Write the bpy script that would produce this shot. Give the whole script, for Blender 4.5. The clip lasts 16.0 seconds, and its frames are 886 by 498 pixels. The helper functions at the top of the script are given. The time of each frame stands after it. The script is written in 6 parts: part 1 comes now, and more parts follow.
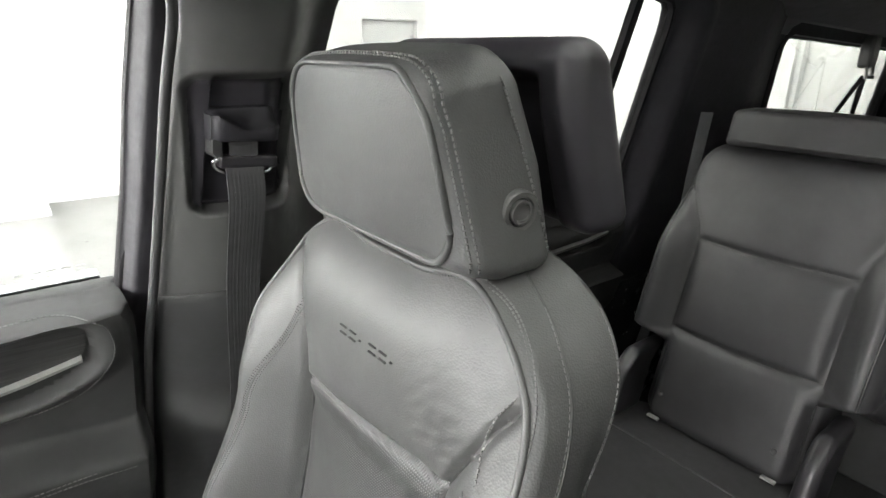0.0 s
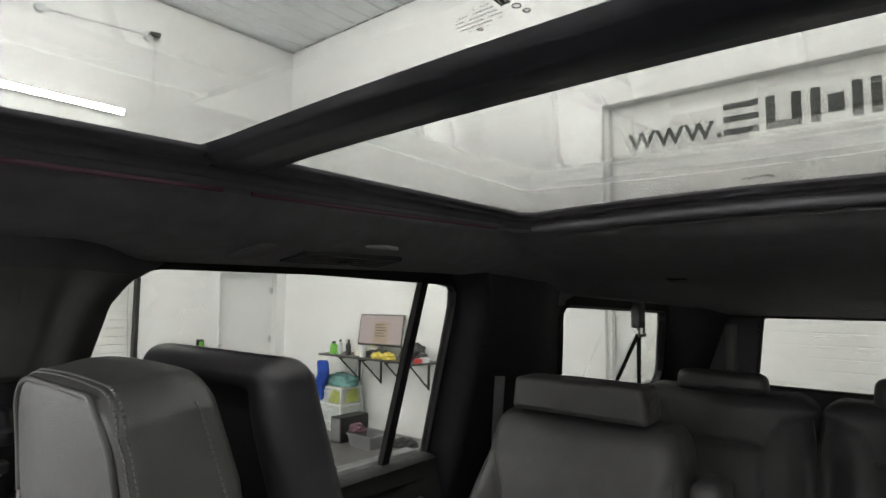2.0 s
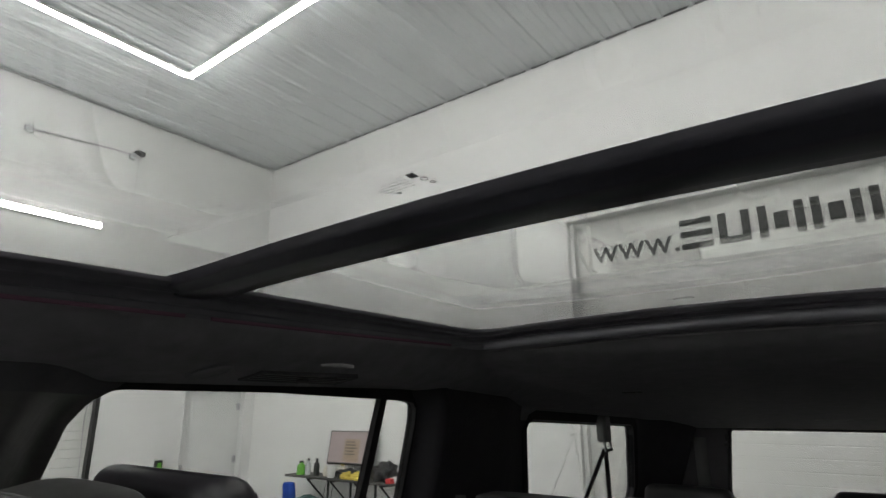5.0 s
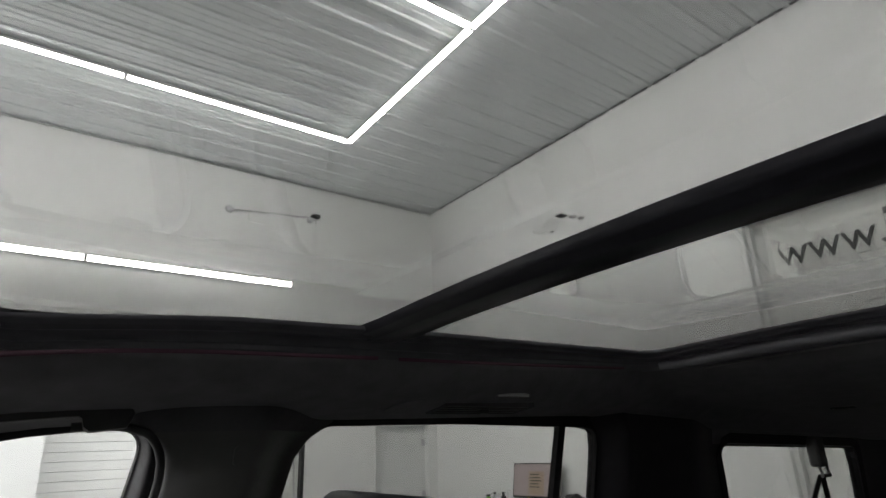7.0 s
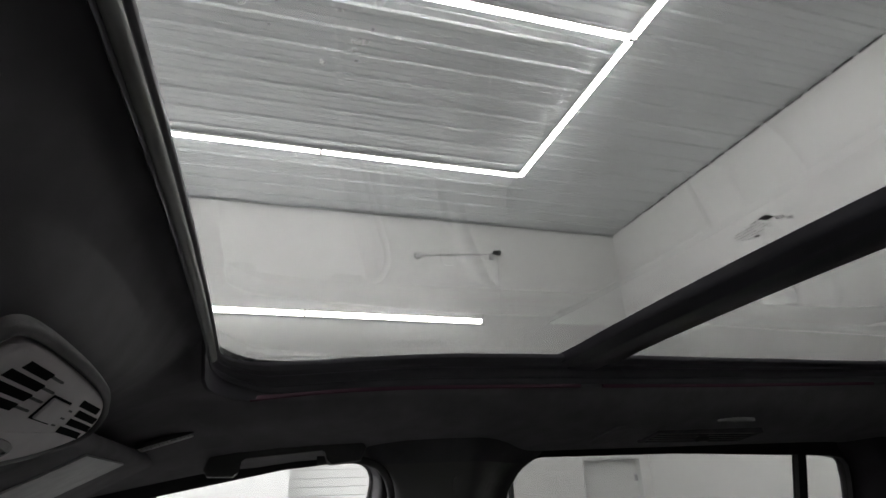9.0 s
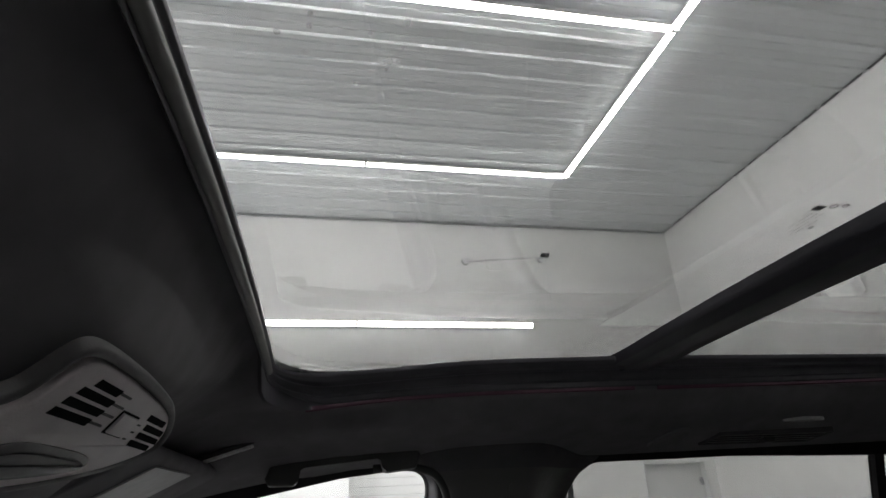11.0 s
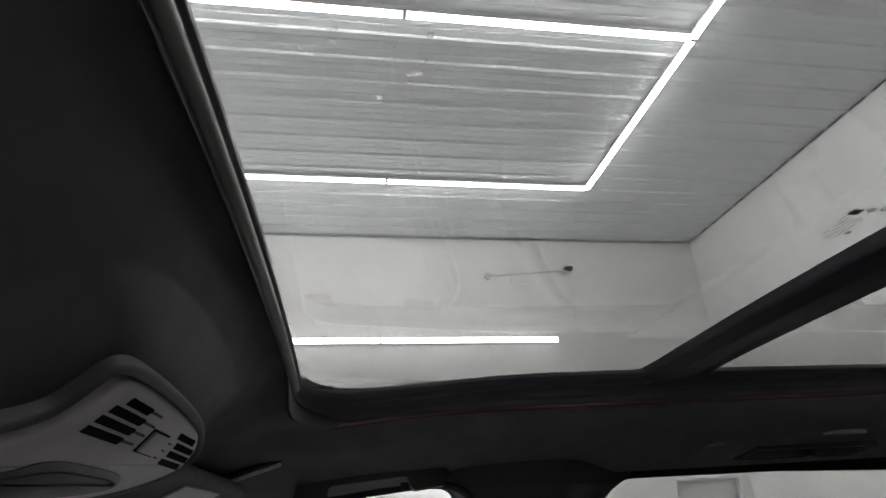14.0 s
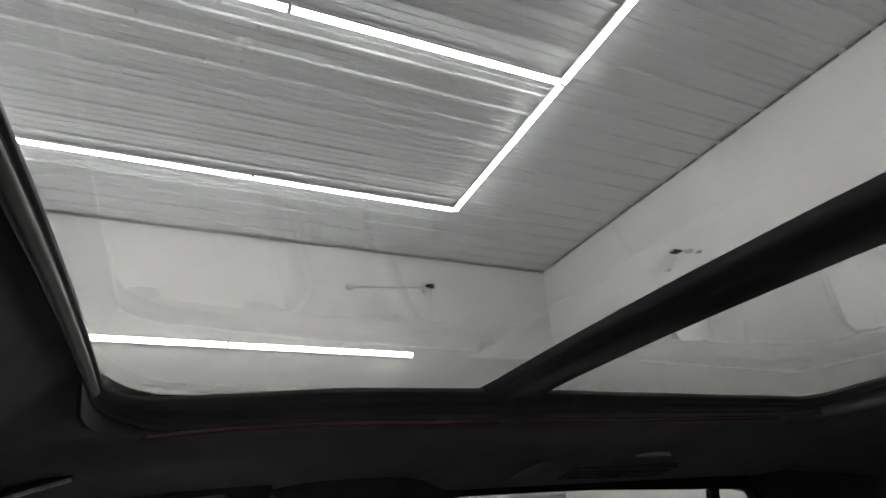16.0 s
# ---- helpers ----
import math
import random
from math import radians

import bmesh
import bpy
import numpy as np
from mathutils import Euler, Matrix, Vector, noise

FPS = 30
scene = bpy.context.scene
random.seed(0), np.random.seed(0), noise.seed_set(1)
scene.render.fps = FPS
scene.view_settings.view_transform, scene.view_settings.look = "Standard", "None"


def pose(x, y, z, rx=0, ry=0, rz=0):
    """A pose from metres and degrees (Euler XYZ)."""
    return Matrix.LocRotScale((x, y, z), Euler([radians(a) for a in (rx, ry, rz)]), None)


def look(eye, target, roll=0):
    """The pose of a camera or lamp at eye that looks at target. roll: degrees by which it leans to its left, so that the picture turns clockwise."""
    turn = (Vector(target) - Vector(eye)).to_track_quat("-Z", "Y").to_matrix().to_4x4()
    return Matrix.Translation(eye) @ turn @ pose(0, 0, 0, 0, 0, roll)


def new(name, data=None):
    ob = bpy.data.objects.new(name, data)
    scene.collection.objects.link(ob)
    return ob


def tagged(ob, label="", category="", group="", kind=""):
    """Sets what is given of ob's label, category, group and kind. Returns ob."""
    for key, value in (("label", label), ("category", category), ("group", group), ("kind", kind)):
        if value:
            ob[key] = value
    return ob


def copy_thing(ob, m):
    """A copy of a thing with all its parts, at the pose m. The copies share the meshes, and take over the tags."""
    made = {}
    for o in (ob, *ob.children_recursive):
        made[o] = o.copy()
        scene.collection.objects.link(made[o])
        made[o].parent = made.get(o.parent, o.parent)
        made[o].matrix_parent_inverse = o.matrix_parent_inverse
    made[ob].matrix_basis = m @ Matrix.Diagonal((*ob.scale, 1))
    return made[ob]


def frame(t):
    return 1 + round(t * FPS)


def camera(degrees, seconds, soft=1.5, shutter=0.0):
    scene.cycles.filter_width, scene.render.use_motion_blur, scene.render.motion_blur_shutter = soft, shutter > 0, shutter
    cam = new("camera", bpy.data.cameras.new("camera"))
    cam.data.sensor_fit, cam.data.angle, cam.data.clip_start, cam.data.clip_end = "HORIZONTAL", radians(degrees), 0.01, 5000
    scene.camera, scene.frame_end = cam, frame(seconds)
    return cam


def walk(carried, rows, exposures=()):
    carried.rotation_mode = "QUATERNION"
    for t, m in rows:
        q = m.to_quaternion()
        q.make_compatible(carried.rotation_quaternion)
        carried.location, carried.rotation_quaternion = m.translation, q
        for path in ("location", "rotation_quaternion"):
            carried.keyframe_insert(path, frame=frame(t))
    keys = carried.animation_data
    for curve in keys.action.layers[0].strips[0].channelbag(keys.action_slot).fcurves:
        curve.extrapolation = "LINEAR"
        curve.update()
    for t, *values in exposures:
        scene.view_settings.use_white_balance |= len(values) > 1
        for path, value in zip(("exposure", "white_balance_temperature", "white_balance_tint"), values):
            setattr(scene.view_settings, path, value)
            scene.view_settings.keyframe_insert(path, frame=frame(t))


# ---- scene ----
cam = camera(75.4, 16.0)
PATH = [
    (0, (0.05, -0.384, 1.643), (-1.445, 0.769, 0.983), 0.5),
    (0.5, (0.108, -0.368, 1.667), (-1.41, 0.85, 1.204), 0.3),
    (1, (0.153, -0.34, 1.692), (-1.352, 0.963, 1.499), 0.3),
    (1.5, (0.174, -0.317, 1.709), (-1.228, 1.109, 1.742), 0.3),
    (2, (0.198, -0.317, 1.717), (-1.076, 1.217, 1.882), 0.5),
    (2.5, (0.216, -0.312, 1.723), (-0.984, 1.265, 1.989), 0.1),
    (3, (0.229, -0.326, 1.724), (-0.932, 1.266, 2.067), -0.1),
    (3.5, (0.245, -0.32, 1.727), (-0.887, 1.27, 2.164), -0.3),
    (6, (0.301, -0.376, 1.718), (-0.975, 1.037, 2.329), -1.9),
    (6.5, (0.309, -0.382, 1.716), (-1.106, 0.888, 2.334), -2.3),
    (7, (0.328, -0.395, 1.713), (-1.198, 0.722, 2.363), -2.1),
    (7.5, (0.343, -0.413, 1.71), (-1.287, 0.517, 2.401), -2.3),
    (8, (0.35, -0.415, 1.705), (-1.355, 0.331, 2.438), -2.0),
    (8.5, (0.349, -0.41, 1.705), (-1.388, 0.225, 2.466), -2.2),
    (9, (0.341, -0.412, 1.705), (-1.421, 0.131, 2.48), -2.2),
    (9.5, (0.346, -0.41, 1.704), (-1.428, 0.082, 2.486), -2.3),
    (10, (0.349, -0.411, 1.704), (-1.432, 0.048, 2.49), -2.5),
    (12.5, (0.346, -0.405, 1.704), (-1.449, -0.105, 2.532), -3.0),
    (13, (0.345, -0.413, 1.704), (-1.449, -0.115, 2.538), -2.9),
    (13.5, (0.341, -0.41, 1.705), (-1.447, -0.115, 2.551), -3.3),
    (14, (0.344, -0.411, 1.704), (-1.439, -0.106, 2.558), -3.1),
    (14.5, (0.336, -0.403, 1.706), (-1.441, -0.093, 2.57), -3.5),
    (15, (0.345, -0.398, 1.706), (-1.425, -0.062, 2.575), -3.0),
    (15.5, (0.338, -0.389, 1.707), (-1.374, 0.168, 2.578), -3.3),
    (16, (0.325, -0.385, 1.709), (-1.315, 0.36, 2.578), -3.7),
]
walk(cam, [(t, look(eye, target, roll)) for t, eye, target, roll in PATH], [(0, 2.74, 6500, 10), (1, 2.20, 6520, 10), (2, 1.78, 6580, 11), (3.5, 1.40, 6500, 11), (6, 1.00, 6450, 12), (7.5, 0.60, 6450, 13), (9, 0.70, 6420, 15), (14, 0.80, 6380, 15), (16, 0.62, 6480, 14)])

# ---- world and large lights ----
world = bpy.data.worlds.new("world")
scene.world = world
world.use_nodes = True
world.node_tree.nodes["Background"].inputs[0].default_value = (0.9, 0.95, 1.0, 1)
world.node_tree.nodes["Background"].inputs[1].default_value = 0.02
LED_POWER = 34.0


# ---- materials ----
def material(name, color, rough=0.5, metal=0.0, var=0.12, scale=8.0, bump=0.0, bump_scale=200.0, spec=0.5, kind="noise", coat=0.0, rough_var=0.12):
    m = bpy.data.materials.new(name)
    m.use_nodes = True
    nt = m.node_tree
    b = nt.nodes["Principled BSDF"]
    tc = nt.nodes.new("ShaderNodeTexCoord")
    n1 = nt.nodes.new("ShaderNodeTexNoise")
    n1.inputs["Scale"].default_value, n1.inputs["Detail"].default_value = scale, 6
    nt.links.new(tc.outputs["Object"], n1.inputs["Vector"])
    ramp = nt.nodes.new("ShaderNodeValToRGB")
    c = Vector(color)
    lo, hi = c * (1 - var), c * (1 + var)
    ramp.color_ramp.elements[0].position, ramp.color_ramp.elements[1].position = 0.3, 0.7
    ramp.color_ramp.elements[0].color = (*lo, 1)
    ramp.color_ramp.elements[1].color = (min(1, hi[0]), min(1, hi[1]), min(1, hi[2]), 1)
    nt.links.new(n1.outputs["Fac"], ramp.inputs["Fac"])
    nt.links.new(ramp.outputs["Color"], b.inputs["Base Color"])
    mr = nt.nodes.new("ShaderNodeMapRange")
    mr.inputs["To Min"].default_value, mr.inputs["To Max"].default_value = max(0.02, rough - rough_var), min(1, rough + rough_var)
    n2 = nt.nodes.new("ShaderNodeTexNoise")
    n2.inputs["Scale"].default_value, n2.inputs["Detail"].default_value = scale * 5, 4
    nt.links.new(tc.outputs["Object"], n2.inputs["Vector"])
    nt.links.new(n2.outputs["Fac"], mr.inputs["Value"])
    nt.links.new(mr.outputs["Result"], b.inputs["Roughness"])
    b.inputs["Metallic"].default_value = metal
    b.inputs["Specular IOR Level"].default_value = spec
    b.inputs["Coat Weight"].default_value = coat
    if bump:
        bp = nt.nodes.new("ShaderNodeBump")
        bp.inputs["Strength"].default_value, bp.inputs["Distance"].default_value = bump, 0.002
        if kind == "leather":
            tex = nt.nodes.new("ShaderNodeTexVoronoi")
            tex.inputs["Scale"].default_value = bump_scale
            fine = nt.nodes.new("ShaderNodeTexNoise")
            fine.inputs["Scale"].default_value = bump_scale * 0.12
            fine.inputs["Detail"].default_value = 8
            add = nt.nodes.new("ShaderNodeMath")
            add.operation = "MULTIPLY_ADD"
            add.inputs[1].default_value = 0.45
            nt.links.new(tc.outputs["Object"], tex.inputs["Vector"])
            nt.links.new(tc.outputs["Object"], fine.inputs["Vector"])
            nt.links.new(tex.outputs["Distance"], add.inputs[0])
            soft = nt.nodes.new("ShaderNodeMath")
            soft.operation = "MULTIPLY"
            soft.inputs[1].default_value = 0.35
            nt.links.new(fine.outputs["Fac"], soft.inputs[0])
            nt.links.new(soft.outputs["Value"], add.inputs[2])
            nt.links.new(add.outputs["Value"], bp.inputs["Height"])
        elif kind == "perforated":
            tex = nt.nodes.new("ShaderNodeTexVoronoi")
            tex.inputs["Scale"].default_value = bump_scale
            tex.inputs["Randomness"].default_value = 0.0
            pit = nt.nodes.new("ShaderNodeMapRange")
            pit.inputs["From Min"].default_value, pit.inputs["From Max"].default_value = 0.1, 0.35
            st = nt.nodes.new("ShaderNodeMapping")
            st.inputs["Rotation"].default_value = (radians(-17), 0, 0)
            flat = nt.nodes.new("ShaderNodeVectorMath")
            flat.operation = "MULTIPLY"
            flat.inputs[1].default_value = (1, 0, 1)
            nt.links.new(tc.outputs["Object"], st.inputs["Vector"])
            nt.links.new(st.outputs["Vector"], flat.inputs[0])
            nt.links.new(flat.outputs["Vector"], tex.inputs["Vector"])
            nt.links.new(tex.outputs["Distance"], pit.inputs["Value"])
            nt.links.new(pit.outputs["Result"], bp.inputs["Height"])
        elif kind == "grain":
            st = nt.nodes.new("ShaderNodeMapping")
            st.inputs["Scale"].default_value = (40, 3, 60)
            tex = nt.nodes.new("ShaderNodeTexNoise")
            tex.inputs["Scale"].default_value, tex.inputs["Detail"].default_value, tex.inputs["Distortion"].default_value = 3, 6, 1.2
            nt.links.new(tc.outputs["Object"], st.inputs["Vector"])
            nt.links.new(st.outputs["Vector"], tex.inputs["Vector"])
            nt.links.new(tex.outputs["Fac"], bp.inputs["Height"])
            nt.links.new(tex.outputs["Fac"], ramp.inputs["Fac"])
        elif kind == "weave":
            tex = nt.nodes.new("ShaderNodeTexWave")
            tex.bands_direction = "Y"
            tex.inputs["Scale"].default_value = bump_scale
            nt.links.new(tc.outputs["Object"], tex.inputs["Vector"])
            nt.links.new(tex.outputs["Fac"], bp.inputs["Height"])
        else:
            tex = nt.nodes.new("ShaderNodeTexNoise")
            tex.inputs["Scale"].default_value, tex.inputs["Detail"].default_value = bump_scale, 5
            nt.links.new(tc.outputs["Object"], tex.inputs["Vector"])
            nt.links.new(tex.outputs["Fac"], bp.inputs["Height"])
        nt.links.new(bp.outputs["Normal"], b.inputs["Normal"])
    return m


def glow(name, color, strength, base=0.9):
    m = bpy.data.materials.new(name)
    m.use_nodes = True
    b = m.node_tree.nodes["Principled BSDF"]
    b.inputs["Base Color"].default_value = (base, base, base, 1)
    b.inputs["Emission Color"].default_value = (*color, 1)
    b.inputs["Emission Strength"].default_value = strength
    return m


def pane(name, tint, ior=1.5, dust=0.0, rough=0.0):
    """Thin vehicle glass: tinted see-through with a mirror part that grows towards grazing."""
    m = bpy.data.materials.new(name)
    m.use_nodes = True
    nt = m.node_tree
    nt.nodes.remove(nt.nodes["Principled BSDF"])
    out = nt.nodes["Material Output"]
    tr, gl, mix, lw, pw, ma = (nt.nodes.new(k) for k in ("ShaderNodeBsdfTransparent", "ShaderNodeBsdfGlossy", "ShaderNodeMixShader", "ShaderNodeLayerWeight", "ShaderNodeMath", "ShaderNodeMath"))
    tr.inputs["Color"].default_value = (*tint, 1)
    gl.inputs["Roughness"].default_value = rough
    gl.inputs["Color"].default_value = (1, 1, 1, 1)
    f0 = ((ior - 1) / (ior + 1)) ** 2
    lw.inputs["Blend"].default_value = 0.5
    pw.operation, ma.operation = "POWER", "MULTIPLY_ADD"
    pw.inputs[1].default_value = 5.0
    ma.inputs[1].default_value, ma.inputs[2].default_value = 1 - f0, f0
    nt.links.new(lw.outputs["Facing"], pw.inputs[0])
    nt.links.new(pw.outputs[0], ma.inputs[0])
    nt.links.new(ma.outputs[0], mix.inputs[0])
    nt.links.new(tr.outputs[0], mix.inputs[1])
    nt.links.new(gl.outputs[0], mix.inputs[2])
    nt.links.new(mix.outputs[0], out.inputs["Surface"])
    return m


M_LEATHER = material("black_leather", (0.053, 0.053, 0.0525), 0.50, var=0.12, scale=14, bump=0.20, bump_scale=480, kind="leather", rough_var=0.06)
# Rear copy of the leather, darkened for the dimmer back of the cabin.
M_LEATHER_SHADED = material("black_leather_rear_shaded", (0.030, 0.029, 0.0305), 0.50, var=0.18, scale=12, bump=0.10, bump_scale=700, kind="leather")
M_PERF = material("perforated_leather", (0.045, 0.045, 0.0445), 0.45, var=0.12, scale=14, bump=0.45, bump_scale=300, kind="perforated")
M_DOORTRIM = material("dull_black_door_leather", (0.048, 0.048, 0.0476), 0.58, var=0.12, scale=14, bump=0.10, bump_scale=700, spec=0.3, kind="leather")
M_DOORTOP = material("darkened_door_top", (0.020, 0.020, 0.020), 0.72, var=0.1, scale=14, bump=0.10, bump_scale=700, spec=0.2, kind="leather")
M_PIPING = material("dark_piping", (0.022, 0.022, 0.022), 0.5, var=0.1)
M_THREAD = material("grey_thread", (0.098, 0.098, 0.096), 0.7, var=0.15, scale=60)
M_EMBROID = material("dark_embroidery", (0.012, 0.012, 0.012), 0.75)
M_PLASTIC = material("black_plastic", (0.042, 0.042, 0.042), 0.50, var=0.14, scale=18, bump=0.22, bump_scale=900)
M_GREYPLASTIC = material("charcoal_pillar_plastic", (0.070, 0.070, 0.068), 0.50, var=0.1, scale=14, bump=0.2, bump_scale=900)
M_SATIN = material("satin_black_plastic", (0.022, 0.0205, 0.023), 0.36, var=0.1, scale=20, rough_var=0.03)
M_RUBBER = material("black_rubber_seal", (0.020, 0.0192, 0.0208), 0.75, var=0.2, scale=30, bump=0.15, bump_scale=500, spec=0.15)
M_SEAL = material("dull_black_glass_bed", (0.012, 0.012, 0.012), 0.95, var=0.2, scale=30, spec=0.1, rough_var=0.03)
M_HEADLINER = material("black_woven_headliner", (0.185, 0.178, 0.190), 0.88, var=0.12, scale=25, bump=0.10, bump_scale=1300)
M_SUNFRAME = material("sunroof_black_frame", (0.125, 0.121, 0.138), 0.31, var=0.12, scale=18, rough_var=0.04)
M_CROSSBAR = material("dark_crossbar_plastic", (0.052, 0.050, 0.063), 0.36, var=0.12, scale=18, rough_var=0.04)
M_TRACK = material("plum_anodised_track", (0.30, 0.165, 0.22), 0.25, metal=0.4, var=0.04, scale=6, rough_var=0.02)
M_ALU = material("dull_aluminium_strip", (0.30, 0.30, 0.29), 0.35, metal=0.9, var=0.12, scale=30)
M_STRIP = material("grey_lip_strip", (0.32, 0.32, 0.305), 0.38, var=0.1, scale=30, rough_var=0.04)
M_CHROME = material("chrome", (0.75, 0.75, 0.76), 0.12, metal=1.0, var=0.04, scale=30, rough_var=0.05)
M_WOOD = material("dark_open_pore_wood", (0.030, 0.0295, 0.029), 0.45, var=0.75, scale=9, bump=0.5, kind="grain")
M_WEB = material("black_seat_belt_webbing", (0.042, 0.042, 0.043), 0.6, var=0.15, scale=40, bump=0.10, bump_scale=62, kind="weave")
M_CARPET = material("black_carpet", (0.018, 0.018, 0.018), 0.95, var=0.4, scale=300, bump=0.6, bump_scale=900)
M_CONSOLE = material("grey_console_plastic", (0.66, 0.61, 0.625), 0.5, var=0.12, scale=20, bump=0.2, bump_scale=900)
M_PILLARTOP = material("darkened_headliner_cloth", (0.072, 0.070, 0.075), 0.85, var=0.12, scale=25, bump=0.10, bump_scale=1300)
M_RIM = material("dark_grey_console_rim", (0.060, 0.057, 0.060), 0.5, var=0.1, scale=20, bump=0.15, bump_scale=900)
M_BUTTON = material("dark_grey_button", (0.035, 0.033, 0.033), 0.4, var=0.12, scale=50)
M_LENS = material("clear_ribbed_lens", (0.42, 0.42, 0.42), 0.25, var=0.1, scale=60)
M_RIBS = material("white_ribbed_lens", (0.78, 0.78, 0.76), 0.3, var=0.06, scale=60)
M_LABEL = material("silver_warning_label", (0.50, 0.50, 0.50), 0.5, var=0.12, scale=50)
M_PRINT = material("black_print", (0.012, 0.012, 0.012), 0.6)
M_PRINTW = material("pale_etching", (0.42, 0.42, 0.42), 0.6)
M_MARK = material("grey_glass_print", (0.05, 0.05, 0.05), 0.6)
M_PULL = material("brushed_aluminium_pull", (0.62, 0.62, 0.60), 0.38, metal=0.6, var=0.08, scale=30)
M_EDGE = material("pale_grey_edge", (0.21, 0.21, 0.207), 0.4, var=0.1, scale=40)
M_DARKTRIM = material("matt_black_trim", (0.026, 0.024, 0.0290), 0.6, var=0.15, scale=18, bump=0.2, bump_scale=900, spec=0.35)
M_DARKPOST = material("charcoal_post_trim", (0.019, 0.018, 0.022), 0.62, var=0.1, scale=18, bump=0.12, bump_scale=900)
M_HOUSING = material("satin_charcoal_housing", (0.027, 0.025, 0.0295), 0.40, var=0.1, scale=20, rough_var=0.04)
M_BODY = material("dark_body_paint", (0.02, 0.02, 0.022), 0.25, var=0.1, scale=4)
M_ROOFGLASS = pane("tinted_roof_glass", (0.608, 0.616, 0.600), 1.50)
M_SPOT = bpy.data.materials.new("dried_water_spot")
M_SPOT.use_nodes = True
sn = M_SPOT.node_tree.nodes
sn.remove(sn["Principled BSDF"])
smix, sclear, smilk = sn.new("ShaderNodeMixShader"), sn.new("ShaderNodeBsdfTransparent"), sn.new("ShaderNodeBsdfTranslucent")
smix.inputs[0].default_value = 0.22
smilk.inputs["Color"].default_value = (0.95, 0.95, 0.95, 1)
M_SPOT.node_tree.links.new(sclear.outputs[0], smix.inputs[1])
M_SPOT.node_tree.links.new(smilk.outputs[0], smix.inputs[2])
M_SPOT.node_tree.links.new(smix.outputs[0], sn["Material Output"].inputs["Surface"])
M_CLEAR = pane("clear_door_glass", (0.95, 0.965, 0.955), 1.45)
M_PRIVACY = pane("tinted_rear_glass", (0.575, 0.582, 0.567), 1.30)

M_WALL = material("white_painted_wall", (0.785, 0.785, 0.778), 0.7, var=0.03, scale=1.3, bump=0.08, bump_scale=60)
M_EAST = material("toned_grey_wall", (0.565, 0.565, 0.557), 0.7, var=0.05, scale=1.3, bump=0.08, bump_scale=60)
M_CEIL = material("white_ribbed_sheet_metal", (0.70, 0.72, 0.735), 0.48, var=0.04, scale=2, rough_var=0.02, spec=0.5)
M_FLOOR = material("polished_grey_concrete", (0.118, 0.115, 0.112), 0.32, var=0.22, scale=2.2, bump=0.06, bump_scale=40)
M_DOOR = material("white_door_paint", (0.74, 0.745, 0.74), 0.45, var=0.03, scale=3)
M_PANEL = material("white_door_panel", (0.76, 0.76, 0.745), 0.5, var=0.03, scale=2, bump=0.06, bump_scale=300)
M_GALV = material("galvanised_steel", (0.45, 0.46, 0.47), 0.4, metal=0.7, var=0.2, scale=12)
M_DARKSTEEL = material("dark_steel", (0.035, 0.035, 0.037), 0.45, metal=0.3, var=0.2, scale=20)
M_SHELF = material("dark_grey_shelf_board", (0.075, 0.072, 0.07), 0.55, var=0.2, scale=14)
M_WHITEP = material("white_plastic", (0.72, 0.73, 0.73), 0.4, var=0.05, scale=12)
M_DRAWER = material("cloudy_drawer_plastic", (0.52, 0.55, 0.55), 0.3, var=0.1, scale=7)
M_BLUE = material("blue_cloth", (0.02, 0.07, 0.36), 0.9, var=0.35, scale=14, bump=0.4, bump_scale=120)
M_TEAL = material("teal_cloth", (0.12, 0.25, 0.24), 0.9, var=0.5, scale=9, bump=0.4, bump_scale=120)
M_YELLOW = material("yellow_cloth", (0.62, 0.50, 0.10), 0.85, var=0.2, scale=20)
M_GREEN = material("green_plastic", (0.16, 0.48, 0.06), 0.4, var=0.1)
M_RED = material("red_plastic", (0.55, 0.04, 0.04), 0.4, var=0.1)
M_BLACK = material("matt_black_plastic", (0.02, 0.02, 0.021), 0.5, var=0.2)
M_GREYBIN = material("grey_bin_plastic", (0.17, 0.17, 0.175), 0.5, var=0.15)
M_PAPER = material("cream_paper", (0.78, 0.74, 0.62), 0.8, var=0.05)
M_LETTER = material("charcoal_lettering", (0.055, 0.058, 0.055), 0.6, var=0.08)
M_LED = glow("led_diffuser", (1.0, 0.99, 0.97), LED_POWER)
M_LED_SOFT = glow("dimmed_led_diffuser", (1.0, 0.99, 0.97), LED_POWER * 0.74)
M_LIME = material("yellow_green_cloth", (0.42, 0.46, 0.12), 0.9, var=0.3, scale=14)
M_PLUM = material("plum_cloth", (0.10, 0.05, 0.065), 0.9, var=0.3, scale=14)
M_SCREEN = glow("lit_monitor_screen", (0.62, 0.50, 0.49), 0.42, 0.03)
M_DOC = glow("lit_document", (0.62, 0.46, 0.33), 0.40, 0.03)


# ---- mesh helpers ----
def part(name, bm, mat, parent=None, label="", smooth=False):
    me = bpy.data.meshes.new(name)
    bmesh.ops.recalc_face_normals(bm, faces=bm.faces)
    bm.to_mesh(me)
    bm.free()
    me.materials.append(mat)
    if smooth:
        me.polygons.foreach_set("use_smooth", [True] * len(me.polygons))
        me.set_sharp_from_angle(angle=radians(50))
    ob = new(name, me)
    if parent:
        ob.parent = parent
    if label:
        ob["label"] = label
    return ob


def thing(name, label, category, group="", at=(0, 0, 0)):
    e = new(name)
    e.location = at
    e.empty_display_size = 0.05
    return tagged(e, label, category, group)


